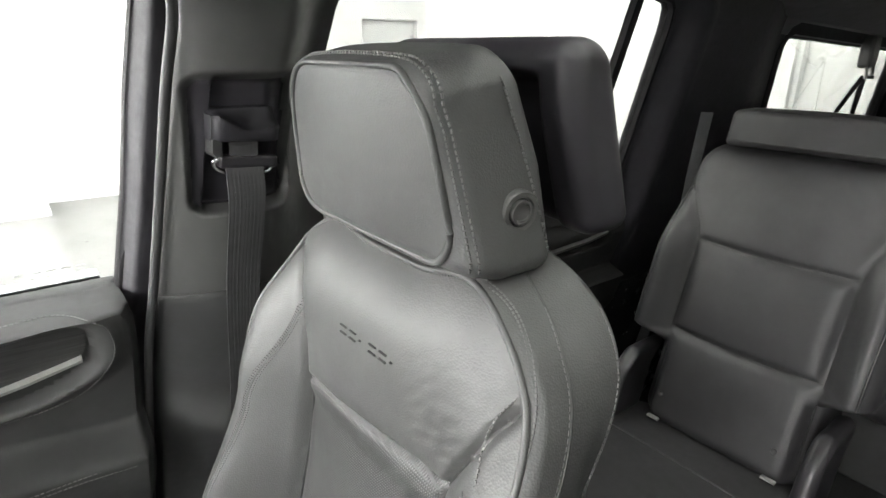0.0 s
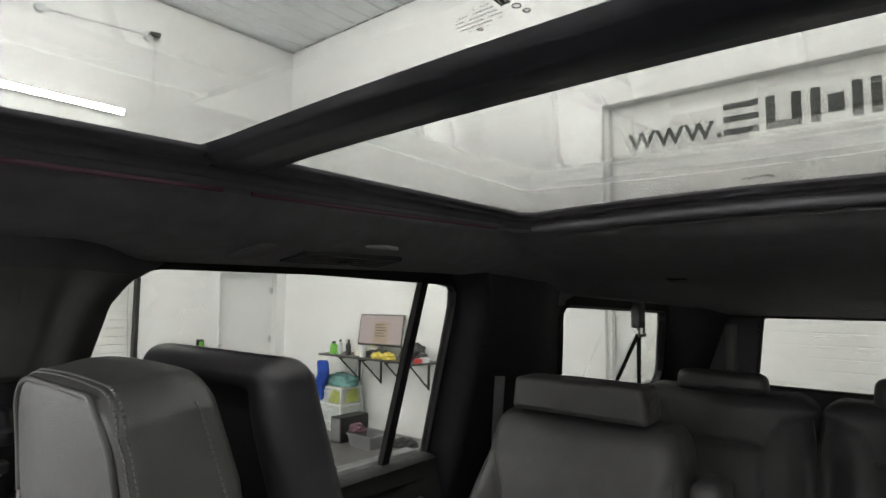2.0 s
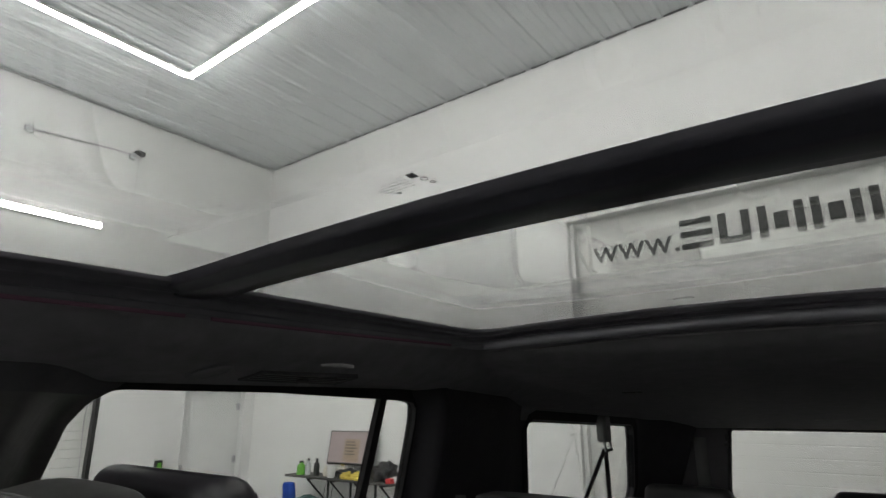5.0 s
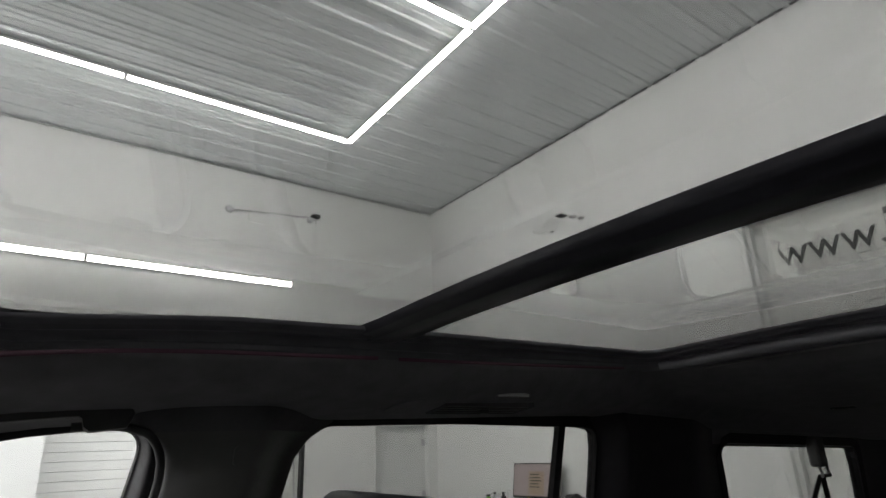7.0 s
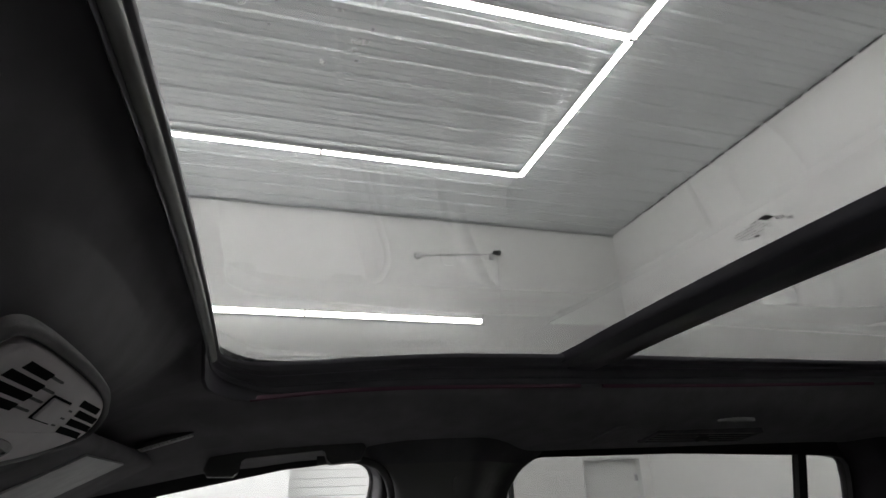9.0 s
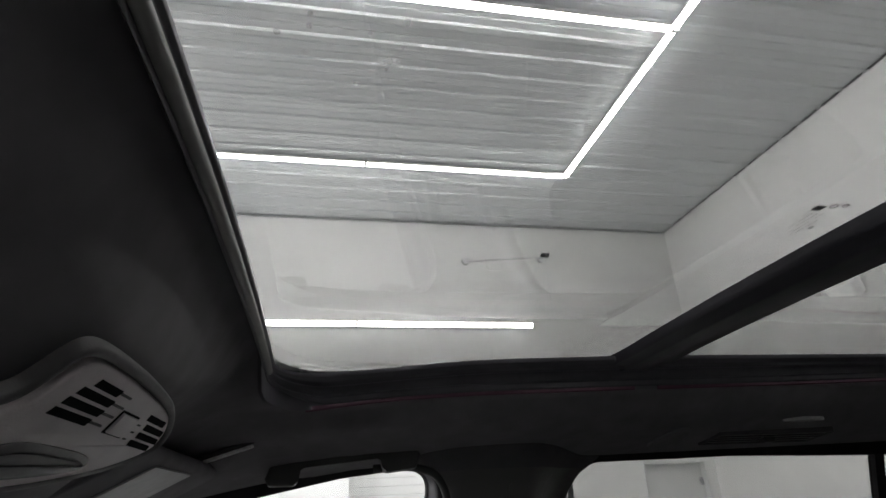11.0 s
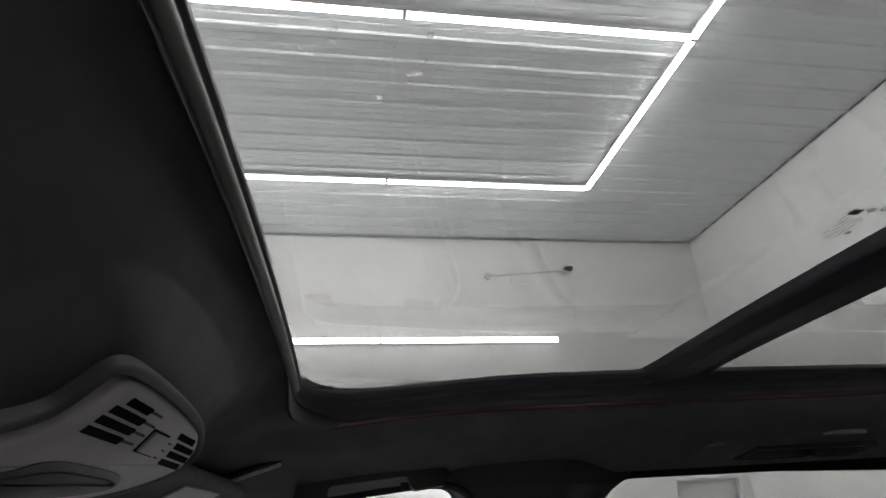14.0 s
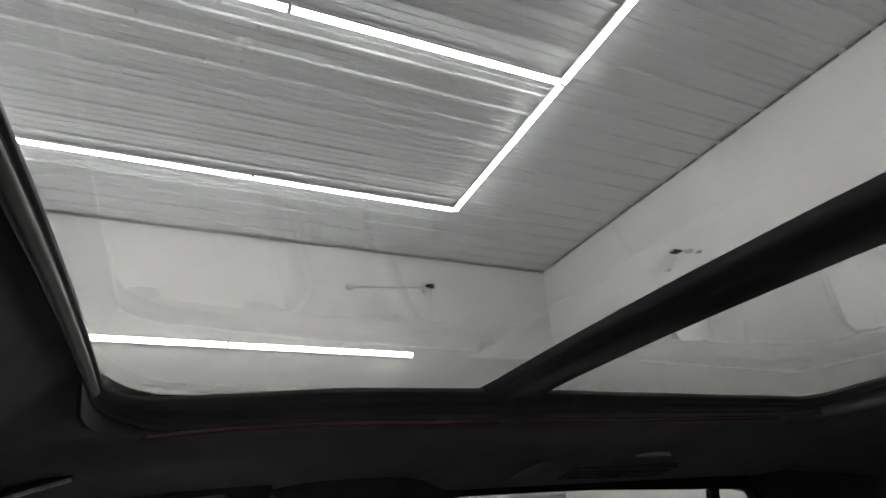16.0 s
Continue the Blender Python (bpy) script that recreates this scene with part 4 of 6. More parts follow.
# etched glass marks, as plain bars
def glass_mark(x, y, label, k=1.0):
    e = thing("glass_mark", label, "glass mark", at=(x, y, glass_z(x, y) - 0.0012))
    q = boxes(((-0.0035, -0.0145, 0.0), (0.0042, -0.0132, 0.0006)), ((-0.0035, -0.0068, 0.0), (0.0042, -0.0055, 0.0006)), ((-0.0035, -0.0132, 0.0), (-0.0022, -0.0068, 0.0006)), ((0.0029, -0.0132, 0.0), (0.0042, -0.0068, 0.0006)), ((-0.0012, -0.0122, 0.0), (0.0019, -0.0078, 0.0006)))
    q.transform(Matrix.Scale(k, 4))
    part("block", q, M_PRINT, e)
    for r, (x0, x1) in enumerate(((-0.021, -0.007), (-0.037, -0.006), (-0.044, -0.004), (-0.047, -0.007), (-0.046, -0.012), (-0.043, -0.026))):
        bm = bmesh.new()
        yy = -0.0135 + 0.0050 * r
        while x0 < x1:
            ln = 0.0009 + 0.0015 * rng.random()
            box(bm, (x0, yy, 0.0), (min(x0 + ln, x1 + 0.001), yy + 0.0008, 0.0004))
            x0 += ln + 0.0011 + (0.004 if rng.random() < 0.12 else 0)
        bm.transform(Matrix.Scale(k, 4))
        part("print_bar", bm, M_MARK, e)
    for cx, cy, r in ((0.0045, 0.001, 0.0030), (0.0065, 0.0105, 0.0024), (-0.034, 0.0135, 0.0018)):
        ring = [(cx + r * math.cos(a), cy + r * math.sin(a), 0.0003) for a in [math.pi * 2 * q / 14 for q in range(15)]]
        c = tube(ring, 0.0004, 5)
        c.transform(Matrix.Scale(k, 4))
        part("print_ring", c, M_PRINT, e)
    return e


glass_mark(-0.004, -0.006, "small black printed mark on the front sunroof pane")
glass_mark(0.012, 0.757, "small black printed mark on the rear sunroof pane", 0.9)

# dried water spots on the front pane
spots = bmesh.new()
for k in range(22):
    x, y, r = 0.09 + 0.10 * rng.random(), -0.448 + 0.075 * rng.random(), 0.0009 + 0.0016 * rng.random() ** 2
    m = Matrix.Translation((x, y, glass_z(x, y) + 0.0042)) @ Matrix.Diagonal((1 + 0.5 * rng.random(), 1, 0.22, 1))
    bmesh.ops.create_uvsphere(spots, u_segments=10, v_segments=6, radius=r, matrix=m)
tagged(part("water_spots", spots, M_SPOT, smooth=True), "dried pale water spots on the sunroof glass", "water spots", kind="stuff")

# headliner round the opening
SIDE_Z = [(0.05, 1.8435), (0.053, 1.8405), (0.058, 1.8355), (0.068, 1.8265), (0.080, 1.8175), (0.095, 1.8092), (0.112, 1.8030), (0.14, 1.793), (0.195, 1.7815), (0.265, 1.7735), (0.31, 1.766), (0.36, 1.763)]
FRONT_Z = [(0.0060, 1.853), (0.012, 1.850), (0.03, 1.840), (0.06, 1.819), (0.10, 1.793), (0.16, 1.757), (0.25, 1.73), (0.4, 1.68)]
REAR_Z = [(0.05, 1.860), (0.062, 1.853), (0.10, 1.838), (0.26, 1.808), (0.76, 1.775), (1.46, 1.735), (2.06, 1.668), (2.36, 1.622)]


def head_z(x, y):
    top = interp(y, [(-0.9, 1.66), (-0.57, 1.717), (-0.38, 1.747), (-0.2, 1.757), (0.8, 1.757), (1.2, 1.728), (1.5, 1.712), (2.5, 1.678), (3.0, 1.63)]) - 1.757
    sx = abs(x) - interp(y, [(-0.475, 0.405), (0.05, 0.405), (0.74, 0.45), (3.1, 0.45)])
    zs = interp(sx, SIDE_Z) + top * smooth(0.05, 0.30, sx) + (track_z(min(y, 0.72)) - 1.8420) * smooth(0.16, 0.05, sx)
    if y < -0.462 and sx < 0.045 or y < -0.477:
        zf = interp(-0.477 - y, FRONT_Z)
        w = math.exp(-((x + 0.02) / 0.20) ** 2)
        zc = -0.012 * math.log(math.exp((1.75 - zf) / 0.012) + math.exp((1.75 - 1.788 - (y + 0.5)) / 0.012)) + 1.754
        zf += (zc - zf) * w * smooth(-0.480, -0.512, y)
        return -0.02 * math.log(math.exp(-zs / 0.02) + math.exp(-zf / 0.02)) + 0.006 if sx > -0.1 else zf
    if y > 0.742:
        zr = interp(y - 0.742, REAR_Z)
        return min(zs, zr) if sx > 0.05 else zr
    return zs


def headliner():
    base = opening(grow=0.0525)
    c = Vector((0, 0.13))
    steps = [0, 0.012, 0.03, 0.05, 0.075, 0.10, 0.12, 0.14, 0.16, 0.18, 0.23, 0.29, 0.35, 0.42, 0.5, 0.6, 0.7, 0.8, 0.9, 1.0]
    rows = []
    for f in steps:
        row = []
        for x, y in base:
            d = Vector((x, y)) - c
            k = min(0.738 / abs(d.x) if d.x else 99, (3.06 - c.y) / d.y if d.y > 0 else 99, (-0.80 - c.y) / d.y if d.y < 0 else 99)
            o = c + d * k
            px, py = x + (o.x - x) * f, y + (o.y - y) * f
            row.append((px, py, head_z(px, py) - (0.0 if f else -0.010)))
        rows.append(row)
    return loft(rows, caps=False)


structure(part("headliner", headliner(), M_HEADLINER, smooth=True), "black woven fabric headliner round the sunroof", "headliner")
rings = [[(x, y, frame_z(x, y, dz)) for x, y in opening(grow=a)] for a, dz in FRAME]
rings.append([(x, y, min(frame_z(x, y, -0.0300), head_z(x, y) - 0.0005)) for x, y in opening(grow=0.0505)])
rings.append([(x, y, frame_z(x, y, -0.0300) + 0.004) for x, y in opening(grow=0.0515)])
frame_mesh = loft(rings, caps=False)
frame_mesh.normal_update()
for edge in frame_mesh.edges:
    edge.smooth = len(edge.link_faces) < 2 or edge.calc_face_angle() < 0.35
structure(part("sunroof_frame", frame_mesh, M_SUNFRAME, smooth=True), "stepped satin black frame round the panoramic sunroof", "sunroof frame")


def roof_skin():
    base = opening(grow=0.20)
    c = Vector((0, 0.13))
    rings = []
    for h in (0.0, 0.012):
        for f in ((0, 0.1, 0.25, 0.45, 0.7, 0.9, 1.0) if h == 0 else (1.0, 0.9, 0.7, 0.45, 0.25, 0.1, 0)):
            row = []
            for x, y in base:
                d = Vector((x, y)) - c
                k = min(0.80 / abs(d.x) if d.x else 99, (3.1 - c.y) / d.y if d.y > 0 else 99, (-0.86 - c.y) / d.y if d.y < 0 else 99)
                o = c + d * k
                py = y + (o.y - y) * f
                row.append((x + (o.x - x) * f, py, glass_z(x, y) - 0.010 + h - 0.125 * f ** 2.2))
            rings.append(row)
    return loft(rings + [rings[0]], caps=False)


structure(part("roof_skin", roof_skin(), M_BODY, smooth=True), "dark painted roof of the vehicle", "roof")

# rear wall with its window, floor and front bulkhead
def tailgate_hole(grow=0.0):
    """Round-cornered outline of the tailgate window, wider at the sill."""
    out = []
    for cx, cz, a0 in ((0.412, 1.598, 0.0), (-0.412, 1.598, 90.0), (-0.425, 1.318, 180.0), (0.425, 1.318, 270.0)):
        r = (0.026 if cz > 1.5 else 0.044) + grow
        out += [(cx + r * math.cos(math.radians(a0 + 15 * k)), cz + r * math.sin(math.radians(a0 + 15 * k))) for k in range(7)]
    return out


def tailgate():
    hole = tailgate_hole()
    frame_line = [(max(-0.50, min(0.50, x * 1.2)), 1.66 if z > 1.46 else 1.25) for x, z in hole]
    soft = tailgate_hole(0.012)
    rings = [[(x, y, z) for x, z in o] for o, y in ((frame_line, 3.10), (frame_line, 3.05), (soft, 3.05), (hole, 3.058), (hole, 3.10))]
    return loft(rings + [rings[0]], caps=False)


structure(part("tailgate_panel", boxes(((-0.95, 3.0505, 0.45), (0.95, 3.10, 1.252)), ((-0.95, 3.0505, 1.252), (-0.49, 3.10, 1.93)), ((0.49, 3.0505, 1.252), (0.95, 3.10, 1.93)), ((-0.49, 3.0505, 1.655), (0.49, 3.10, 1.93))), M_DARKTRIM), "plain black trim panel of the tailgate", "tailgate")
structure(part("tailgate", tailgate(), M_DARKTRIM), "black trimmed tailgate with a rear window", "tailgate")
structure(part("window_pane_tailgate", loft([[(x, y, z) for x, z in tailgate_hole(0.004)] for y in (3.07, 3.075)]), M_PRIVACY), "lightly tinted tailgate window glass", "window")
ring = [(x, 3.052, z) for x, z in tailgate_hole(0.004)]
structure(part("window_seal_tailgate", tube(ring + ring[:2], 0.008, 8), M_RUBBER, smooth=True), "black rubber seal round the tailgate window", "seal")
for s in (-1, 1):
    structure(part("tailgate_side_trim", loft([[(s * (0.588 + a), 3.052 - d, z) for a, d in ((-0.034, 0.0), (-0.028, 0.007), (0.028, 0.007), (0.034, 0.0))] for z in grid(1.20, 1.58, 12)]), M_PLASTIC, smooth=True), "dull black upright trim beside the tailgate window", "trim")
    structure(part("seal_clip", boxes(((s * 0.455 - 0.012, 3.028, 1.540), (s * 0.455 + 0.012, 3.050, 1.556), 0.005, 2), ((s * 0.450 - 0.009, 3.030, 1.566), (s * 0.450 + 0.009, 3.050, 1.600), 0.005, 2)), M_RUBBER), "small black bump stop by the tailgate window", "clip")
structure(part("car_floor", boxes(((-0.95, -1.7, 0.0), (0.95, 3.1, 0.45))), M_CARPET), "black carpeted floor of the vehicle", "floor")
structure(part("front_bulkhead", boxes(((-0.95, -1.75, 0.45), (0.95, -1.70, 1.12)), ((-0.95, -1.70, 1.02), (0.95, -1.25, 1.12))), M_PLASTIC), "plain black front bulkhead and dash shelf", "bulkhead")
structure(part("windscreen", loft([[(-0.75, -0.84, 1.70), (0.75, -0.84, 1.70), (0.85, -1.70, 1.12), (-0.85, -1.70, 1.12)], [(-0.75, -0.842, 1.706), (0.75, -0.842, 1.706), (0.85, -1.706, 1.125), (-0.85, -1.706, 1.125)]]), M_CLEAR), "clear raked windscreen", "window").visible_shadow = False

for s in (-1, 1):
    line = curve([(s * 0.735, -0.80, 1.695), (s * 0.80, -1.10, 1.52), (s * 0.87, -1.45, 1.27), (s * 0.90, -1.68, 1.08)], 8)
    structure(part("pillar_trim_a", tube(line, 0.045, 12, flat=1.3), M_DARKTRIM, smooth=True), "black trimmed windscreen pillar", "pillar trim")


# ---- seats ----
from mathutils.bvhtree import BVHTree


def project(tree, pts, way, lift=0.0):
    """Drops points onto a surface along way."""
    out = []
    way = Vector(way).normalized()
    for p in pts:
        hit, n, _, _ = tree.ray_cast(Vector(p) - way * 0.6, way)
        if hit:
            out.append(hit - way * lift)
    return out


def eased(pts, times=6):
    """Evens out a line of points, its ends kept."""
    pts = [Vector(p) for p in pts]
    for _ in range(times):
        pts = pts[:1] + [(a + b * 2 + c) / 4 for a, b, c in zip(pts, pts[1:], pts[2:])] + pts[-1:]
    return pts


def stitches(line, gap=0.006, length=0.0042, r=0.0009, bm=None):
    """A row of short threads along a line."""
    bm = bm or bmesh.new()
    line = [Vector(p) for p in line]
    at, run = 0.0, []
    for a, b in zip(line, line[1:]):
        d = (b - a).length
        while at < d and d > 1e-9:
            p, t = a + (b - a) * (at / d), (b - a) / d
            tube([p - t * length / 2, p, p + t * length / 2], r, 5, bm)
            at += gap
        at -= d
    return bm


M_BUTTONRING = material("dark_grey_moulded_button", (0.075, 0.074, 0.072), 0.36, var=0.08, scale=60)


def front_seat():
    cx = -0.425
    e = thing("front_seat", "black leather front passenger seat with pale double stitching", "car seat", at=(cx, -0.1, 0.45))
    base = Vector((cx, -0.1, 0.45))
    TOP = 1.468

    def half(z):
        t = max(0.0, min(0.97, (z - 1.28) / 0.205))
        return interp(z, [(0.70, 0.255), (1.05, 0.276), (1.18, 0.272), (1.28, 0.256)]) * (1 - t ** 2.6) ** 0.5

    def spread(z, side, v):
        """Half width by side and depth: the back of the shoulders is squarer than their front."""
        h = half(z)
        if side < 0:
            h -= (0.016 * smooth(1.31, 1.375, z) - 0.008 * smooth(1.27, 1.18, z)) * (1 - v)
        t = max(0.0, min(0.97, (z - 1.28) / 0.205))
        square = 0.256 * (1 - t ** 4.5) ** 0.5
        return h + 0.25 * max(square - h, 0) * smooth(0.35, 0.9, v) - 0.024 * smooth(1.44, 1.26, z) * smooth(0.3, 0.9, v)

    def fore(z):
        return sum(fore_line(z + d) for d in (-0.018, -0.009, 0.0, 0.009, 0.018)) / 5

    def fore_line(z):
        return interp(z, [(0.70, -0.250), (1.0, -0.168), (1.12, -0.142), (1.20, -0.131), (1.28, -0.130), (1.345, -0.130), (1.385, -0.124), (1.42, -0.110), (1.445, -0.094), (1.468, -0.072)])

    def aft(z):
        return interp(z, [(0.70, -0.170), (1.0, -0.110), (1.20, -0.052), (1.30, -0.020), (1.38, 0.004), (1.43, 0.014), (1.468, 0.014)])

    # lines of the seat front, as offsets from the centre and heights
    bib_l, bib_r = [(-0.190, 1.405), (-0.166, 1.378), (-0.152, 1.345), (-0.144, 1.297), (-0.144, 1.243)], [(0.145, 1.268), (0.163, 1.295), (0.182, 1.324), (0.197, 1.352), (0.220, 1.383)]
    bib_low = [(-0.144, 1.243), (-0.07, 1.241), (0.022, 1.252), (0.089, 1.262), (0.145, 1.268)]
    insert = [(-0.144, 1.243), (-0.07, 1.241), (0.022, 1.252), (0.089, 1.262), (0.145, 1.268), (0.150, 1.10), (0.15, 0.74), (-0.15, 0.74), (-0.150, 1.10)]
    bolster_l, bolster_r = [(-0.144, 1.243), (-0.150, 1.18), (-0.150, 1.0), (-0.15, 0.72)], [(0.145, 1.268), (0.148, 1.18), (0.150, 1.0), (0.15, 0.72)]
    seams = [bib_l, bib_r, bib_low, bolster_l, bolster_r]

    def wing(x, z):
        return (0.060 + 0.045 * smooth(1.22, 1.02, z)) * math.exp(-((abs(x) - 0.226) / 0.050) ** 2) * smooth(1.395, 1.20, z)

    def shape(p):
        z = TOP - 0.385 + p.z
        v = (p.y + 0.10) / 0.20
        x = p.x * spread(z, p.x, v) / 0.26
        y = fore(z) + (aft(z) - fore(z)) * v
        if p.y < 0:
            w = 1 - smooth(0.0, 0.5, v)
            out = wing(x, z) - 0.018 * smooth(0.12, 0.24, abs(x)) * smooth(1.30, 1.40, z)
            if z < 1.245:
                out -= 0.010 * smooth(0.165, 0.135, abs(x)) * smooth(1.245, 1.20, z)
            d = min(near_line((x, z), s) for s in seams)
            out -= (0.0095 * math.exp(-(d / 0.0048) ** 2) + 0.005 * math.exp(-(d / 0.02) ** 2)) * smooth(half(z) - 0.004, half(z) - 0.035, abs(x))
            fold = noise.noise(Vector((x * 30 + z * 20, 3.1, z * 120 - x * 60))) + 0.6 * noise.noise(Vector((x * 60, 7.3, z * 240 - x * 130)))
            out += 0.0013 * fold * math.exp(-((x - 0.14) / 0.06) ** 2 - ((z - 1.325) / 0.05) ** 2)
            y -= out * w
        dip = -0.014 * math.exp(-(x / 0.10) ** 4) * smooth(1.38, 1.46, z) * smooth(0.05, -0.04, p.y)
        return Vector((x, y, z + dip))

    bm = rounded((0.26, 0.10, 0.385), 0.022, (140, 8, 180), 6, shape)
    bm.transform(Matrix.Translation((cx, 0, 0)))
    tree = BVHTree.FromBMesh(bm)
    bm.transform(Matrix.Translation(-base))
    ins = split(bm, lambda c, n: n.y < -0.3 and inside((c.x, c.z + base.z), insert))
    part("backrest", bm, M_LEATHER, e, smooth=True)
    part("insert_panel", ins, M_PERF, e, "perforated black leather centre panel", smooth=True)

    def to_seat(pts, lift=0.0):
        return [p - base for p in project(tree, pts, (0, 1, 0), lift)]

    for line in seams:
        pts = to_seat([(cx + q.x, 0, q.z) for q in curve([(x, 0, z) for x, z in line], 8)], -0.001)
        part("seam", tube(pts, 0.0021, 6), M_PIPING, e, "dark sewn seam")
    # piping and double stitches along the edge to the side panel, one more seam and a stitch row behind
    for s in (-1, 1):
        zs = grid(0.80, 1.452, 80)
        edge = [(cx + s * (spread(z, s, 0) - 0.010), 0, z) for z in zs]
        edge += [(cx + s * q, 0, 1.4525 + 0.003 * smooth(0.138, 0.12, q) - 0.013 * smooth(0.12, 0.05, q)) for q in grid(spread(1.452, s, 0) - 0.013, 0.0, 20)]
        pts = eased(to_seat(edge, 0.001), 8)
        part("piping", tube(pts, 0.0032, 8), M_LEATHER, e, smooth=True)

        def on_edge(z, frac):
            lead = fore(z) - wing(half(z) - 0.012, z) + 0.018 * smooth(1.30, 1.40, z) + 0.018
            return lead + (aft(z) - lead) * frac

        def flank(frac, zlist, lift):
            return [p - base for p in project(tree, [(cx + s * 0.6, on_edge(z, frac), z) for z in zlist], (-s, 0, 0), lift)]

        def over(line, y1, q1=0.08):
            """Carries a line of the flank on over the shoulder."""
            end = line[-1] + base
            q0 = abs(end.x - cx) - 0.006
            top = project(tree, [(cx + s * (q0 + (q1 - q0) * t), end.y + (y1 - end.y) * smooth(0, 0.8, t), 2.0) for t in grid(0, 1, 16)], (0, 0, -1), 0.0005)
            return eased(line + [p - base for p in top], 10)

        th = bmesh.new()
        for frac, y in ((-0.190, -0.0850), (-0.150, -0.0795)):
            stitches(over(flank(frac, grid(0.80, 1.436, 110), 0.0006), y), 0.0044, 0.0029, 0.0012, th)
        part("stitching", th, M_THREAD, e, "pale grey double stitching")
        mid = over(flank(0.22, grid(0.80, 1.436, 110), 0.0003), -0.020)
        part("side_seam", tube(mid, 0.0015, 6), M_PIPING, e)
        part("stitching", stitches(flank(0.185, grid(0.80, 1.44, 110), 0.0003), 0.006, 0.004, 0.0007), M_THREAD, e, "pale grey stitching")
        part("stitching", stitches(flank(0.86, grid(0.80, 1.43, 110), 0.0004), 0.006, 0.004, 0.0009), M_THREAD, e, "pale grey stitching")
    # slanted stitch rows along the bolster seam
    for s in (-1, 1):
        line = [(cx + s * ((0.150 if s < 0 else 0.192) + (0.060 if s < 0 else 0.018) * smooth(1.36, 1.19, z) + 0.012 * smooth(1.19, 1.05, z)), 0, z) for z in grid(0.95, 1.352 if s < 0 else 1.305, 120)]
        part("bolster_seam", tube(to_seat(line[::3], -0.0004), 0.0012, 5), M_PIPING, e, "dark sewn seam")
        th = bmesh.new()
        for way in (-1, 1):
            for x, y, z in line:
                pts = to_seat([(x + way * 0.0012, 0, z), (x + way * 0.0046, 0, z + 0.0020)], 0.0006)
                if len(pts) == 2:
                    tube(pts, 0.00085, 5, th)
        part("stitching", th, M_THREAD, e, "pale grey herringbone stitching")
    # dark strip in the collar under the headrest
    strip = project(tree, [(cx + x, -0.062, 2.0) for x in grid(-0.115, 0.115, 24)], (0, 0, -1), 0.001)
    part("collar_strip", tube([p - base for p in strip], 0.010, 8, flat=0.5), M_CARPET, e, "dark textured strip under the headrest")
    # embroidered word, as plain bars
    for k in range(6):
        x0 = cx - 0.037 + 0.0198 * k
        w = 0.0125 if k not in (2, 5) else 0.003
        for z in ((1.3515 + 0.0006 * k, 1.3595 + 0.0006 * k) if w > 0.01 else (1.3555 + 0.0006 * k,)):
            a, b = to_seat([(x0, 0, z), (x0 + w, 0, z)], 0.0008)
            part("embroidery", tube([a, b], 0.0017, 6, flat=0.5), M_EMBROID, e)
    # cushion
    bmc = rounded((0.26, 0.27, 0.10), 0.06, (10, 10, 4), 5, lambda p: Vector((p.x, p.y - 0.42, p.z + 0.72 + 0.02 * (p.x / 0.26) ** 2)))
    bmc.transform(Matrix.Translation((0, -base.y, -base.z)))
    part("cushion", bmc, M_LEATHER, e, smooth=True)
    bmc = boxes(((-0.2, -0.65, 0.45), (0.2, 0.0, 0.63), 0.02, 2))
    bmc.transform(Matrix.Translation((0, -base.y, -base.z)))
    part("seat_base", bmc, M_PLASTIC, e)

    # headrest
    def head(p):
        v = p.z / 0.088
        k = 1.0 - 0.12 * v
        y = p.y
        if p.y < 0:
            y = p.y * (1 + (0.012 * (1 - (p.x / 0.14) ** 2) * (1 - 0.5 * v * v) + 0.010 * v) / 0.052)
        else:
            y = p.y * (1.0 - (0.42 if v > 0 else 0.12) * v)
        z = p.z * (1 - (0.13 if v > 0 else 0.03) * smooth(0.60, 1.0, abs(p.x) / 0.142) ** 2) + 0.004 * (1 - (p.x / 0.14) ** 2) * max(v, 0) - 0.007 * v * smooth(0.0, -0.04, p.y)
        return Vector((p.x * k * (1.0 if p.x > 0 else 1.06), y - 0.066, z + 1.549))

    bmh = rounded((0.142, 0.052, 0.095), 0.020, (30, 12, 22), 6, head)
    bmh.transform(Matrix.Translation((cx, 0, 0)))
    htree = BVHTree.FromBMesh(bmh)
    bmh.transform(Matrix.Translation(-base))
    hr = part("headrest", bmh, M_LEATHER, e, "black leather headrest with a round release button", smooth=True)
    # outline of the front face
    prof = []
    W, H, R = 0.127, 0.081, 0.044
    for (sx, sz, a0) in ((1, -1, -90), (1, 1, 0), (-1, 1, 90), (-1, -1, 180)):
        for k in range(9):
            a = radians(a0 + 90 * k / 8)
            prof.append((sx * (W - R) + R * math.cos(a), sz * (H - R) + R * math.sin(a)))
    ring = [(cx + x * (1.0 if x > 0 else 1.06) * (1 - 0.12 * z / 0.088), 0, 1.549 + z * (1 - (0.13 if z > 0 else 0.03) * smooth(0.60, 1.0, abs(x) / 0.142) ** 2)) for x, z in prof]
    pts = project(htree, ring + ring[:1], (0, 1, 0), 0.0006)
    part("piping", tube([p - base for p in pts], 0.0036, 8), M_LEATHER, hr, smooth=True)
    # double row of threads round the edge, up one side, over the top and down the other
    edge = [(0.2, z) for z in grid(-0.075, 0.035, 30)] + [(0.10 + 0.10 * math.cos(a), 0.035 + 0.10 * math.sin(a)) for a in grid(0.05, 1.52, 18)] + [(x, 0.2) for x in grid(0.085, 0.0, 18)]
    th = bmesh.new()
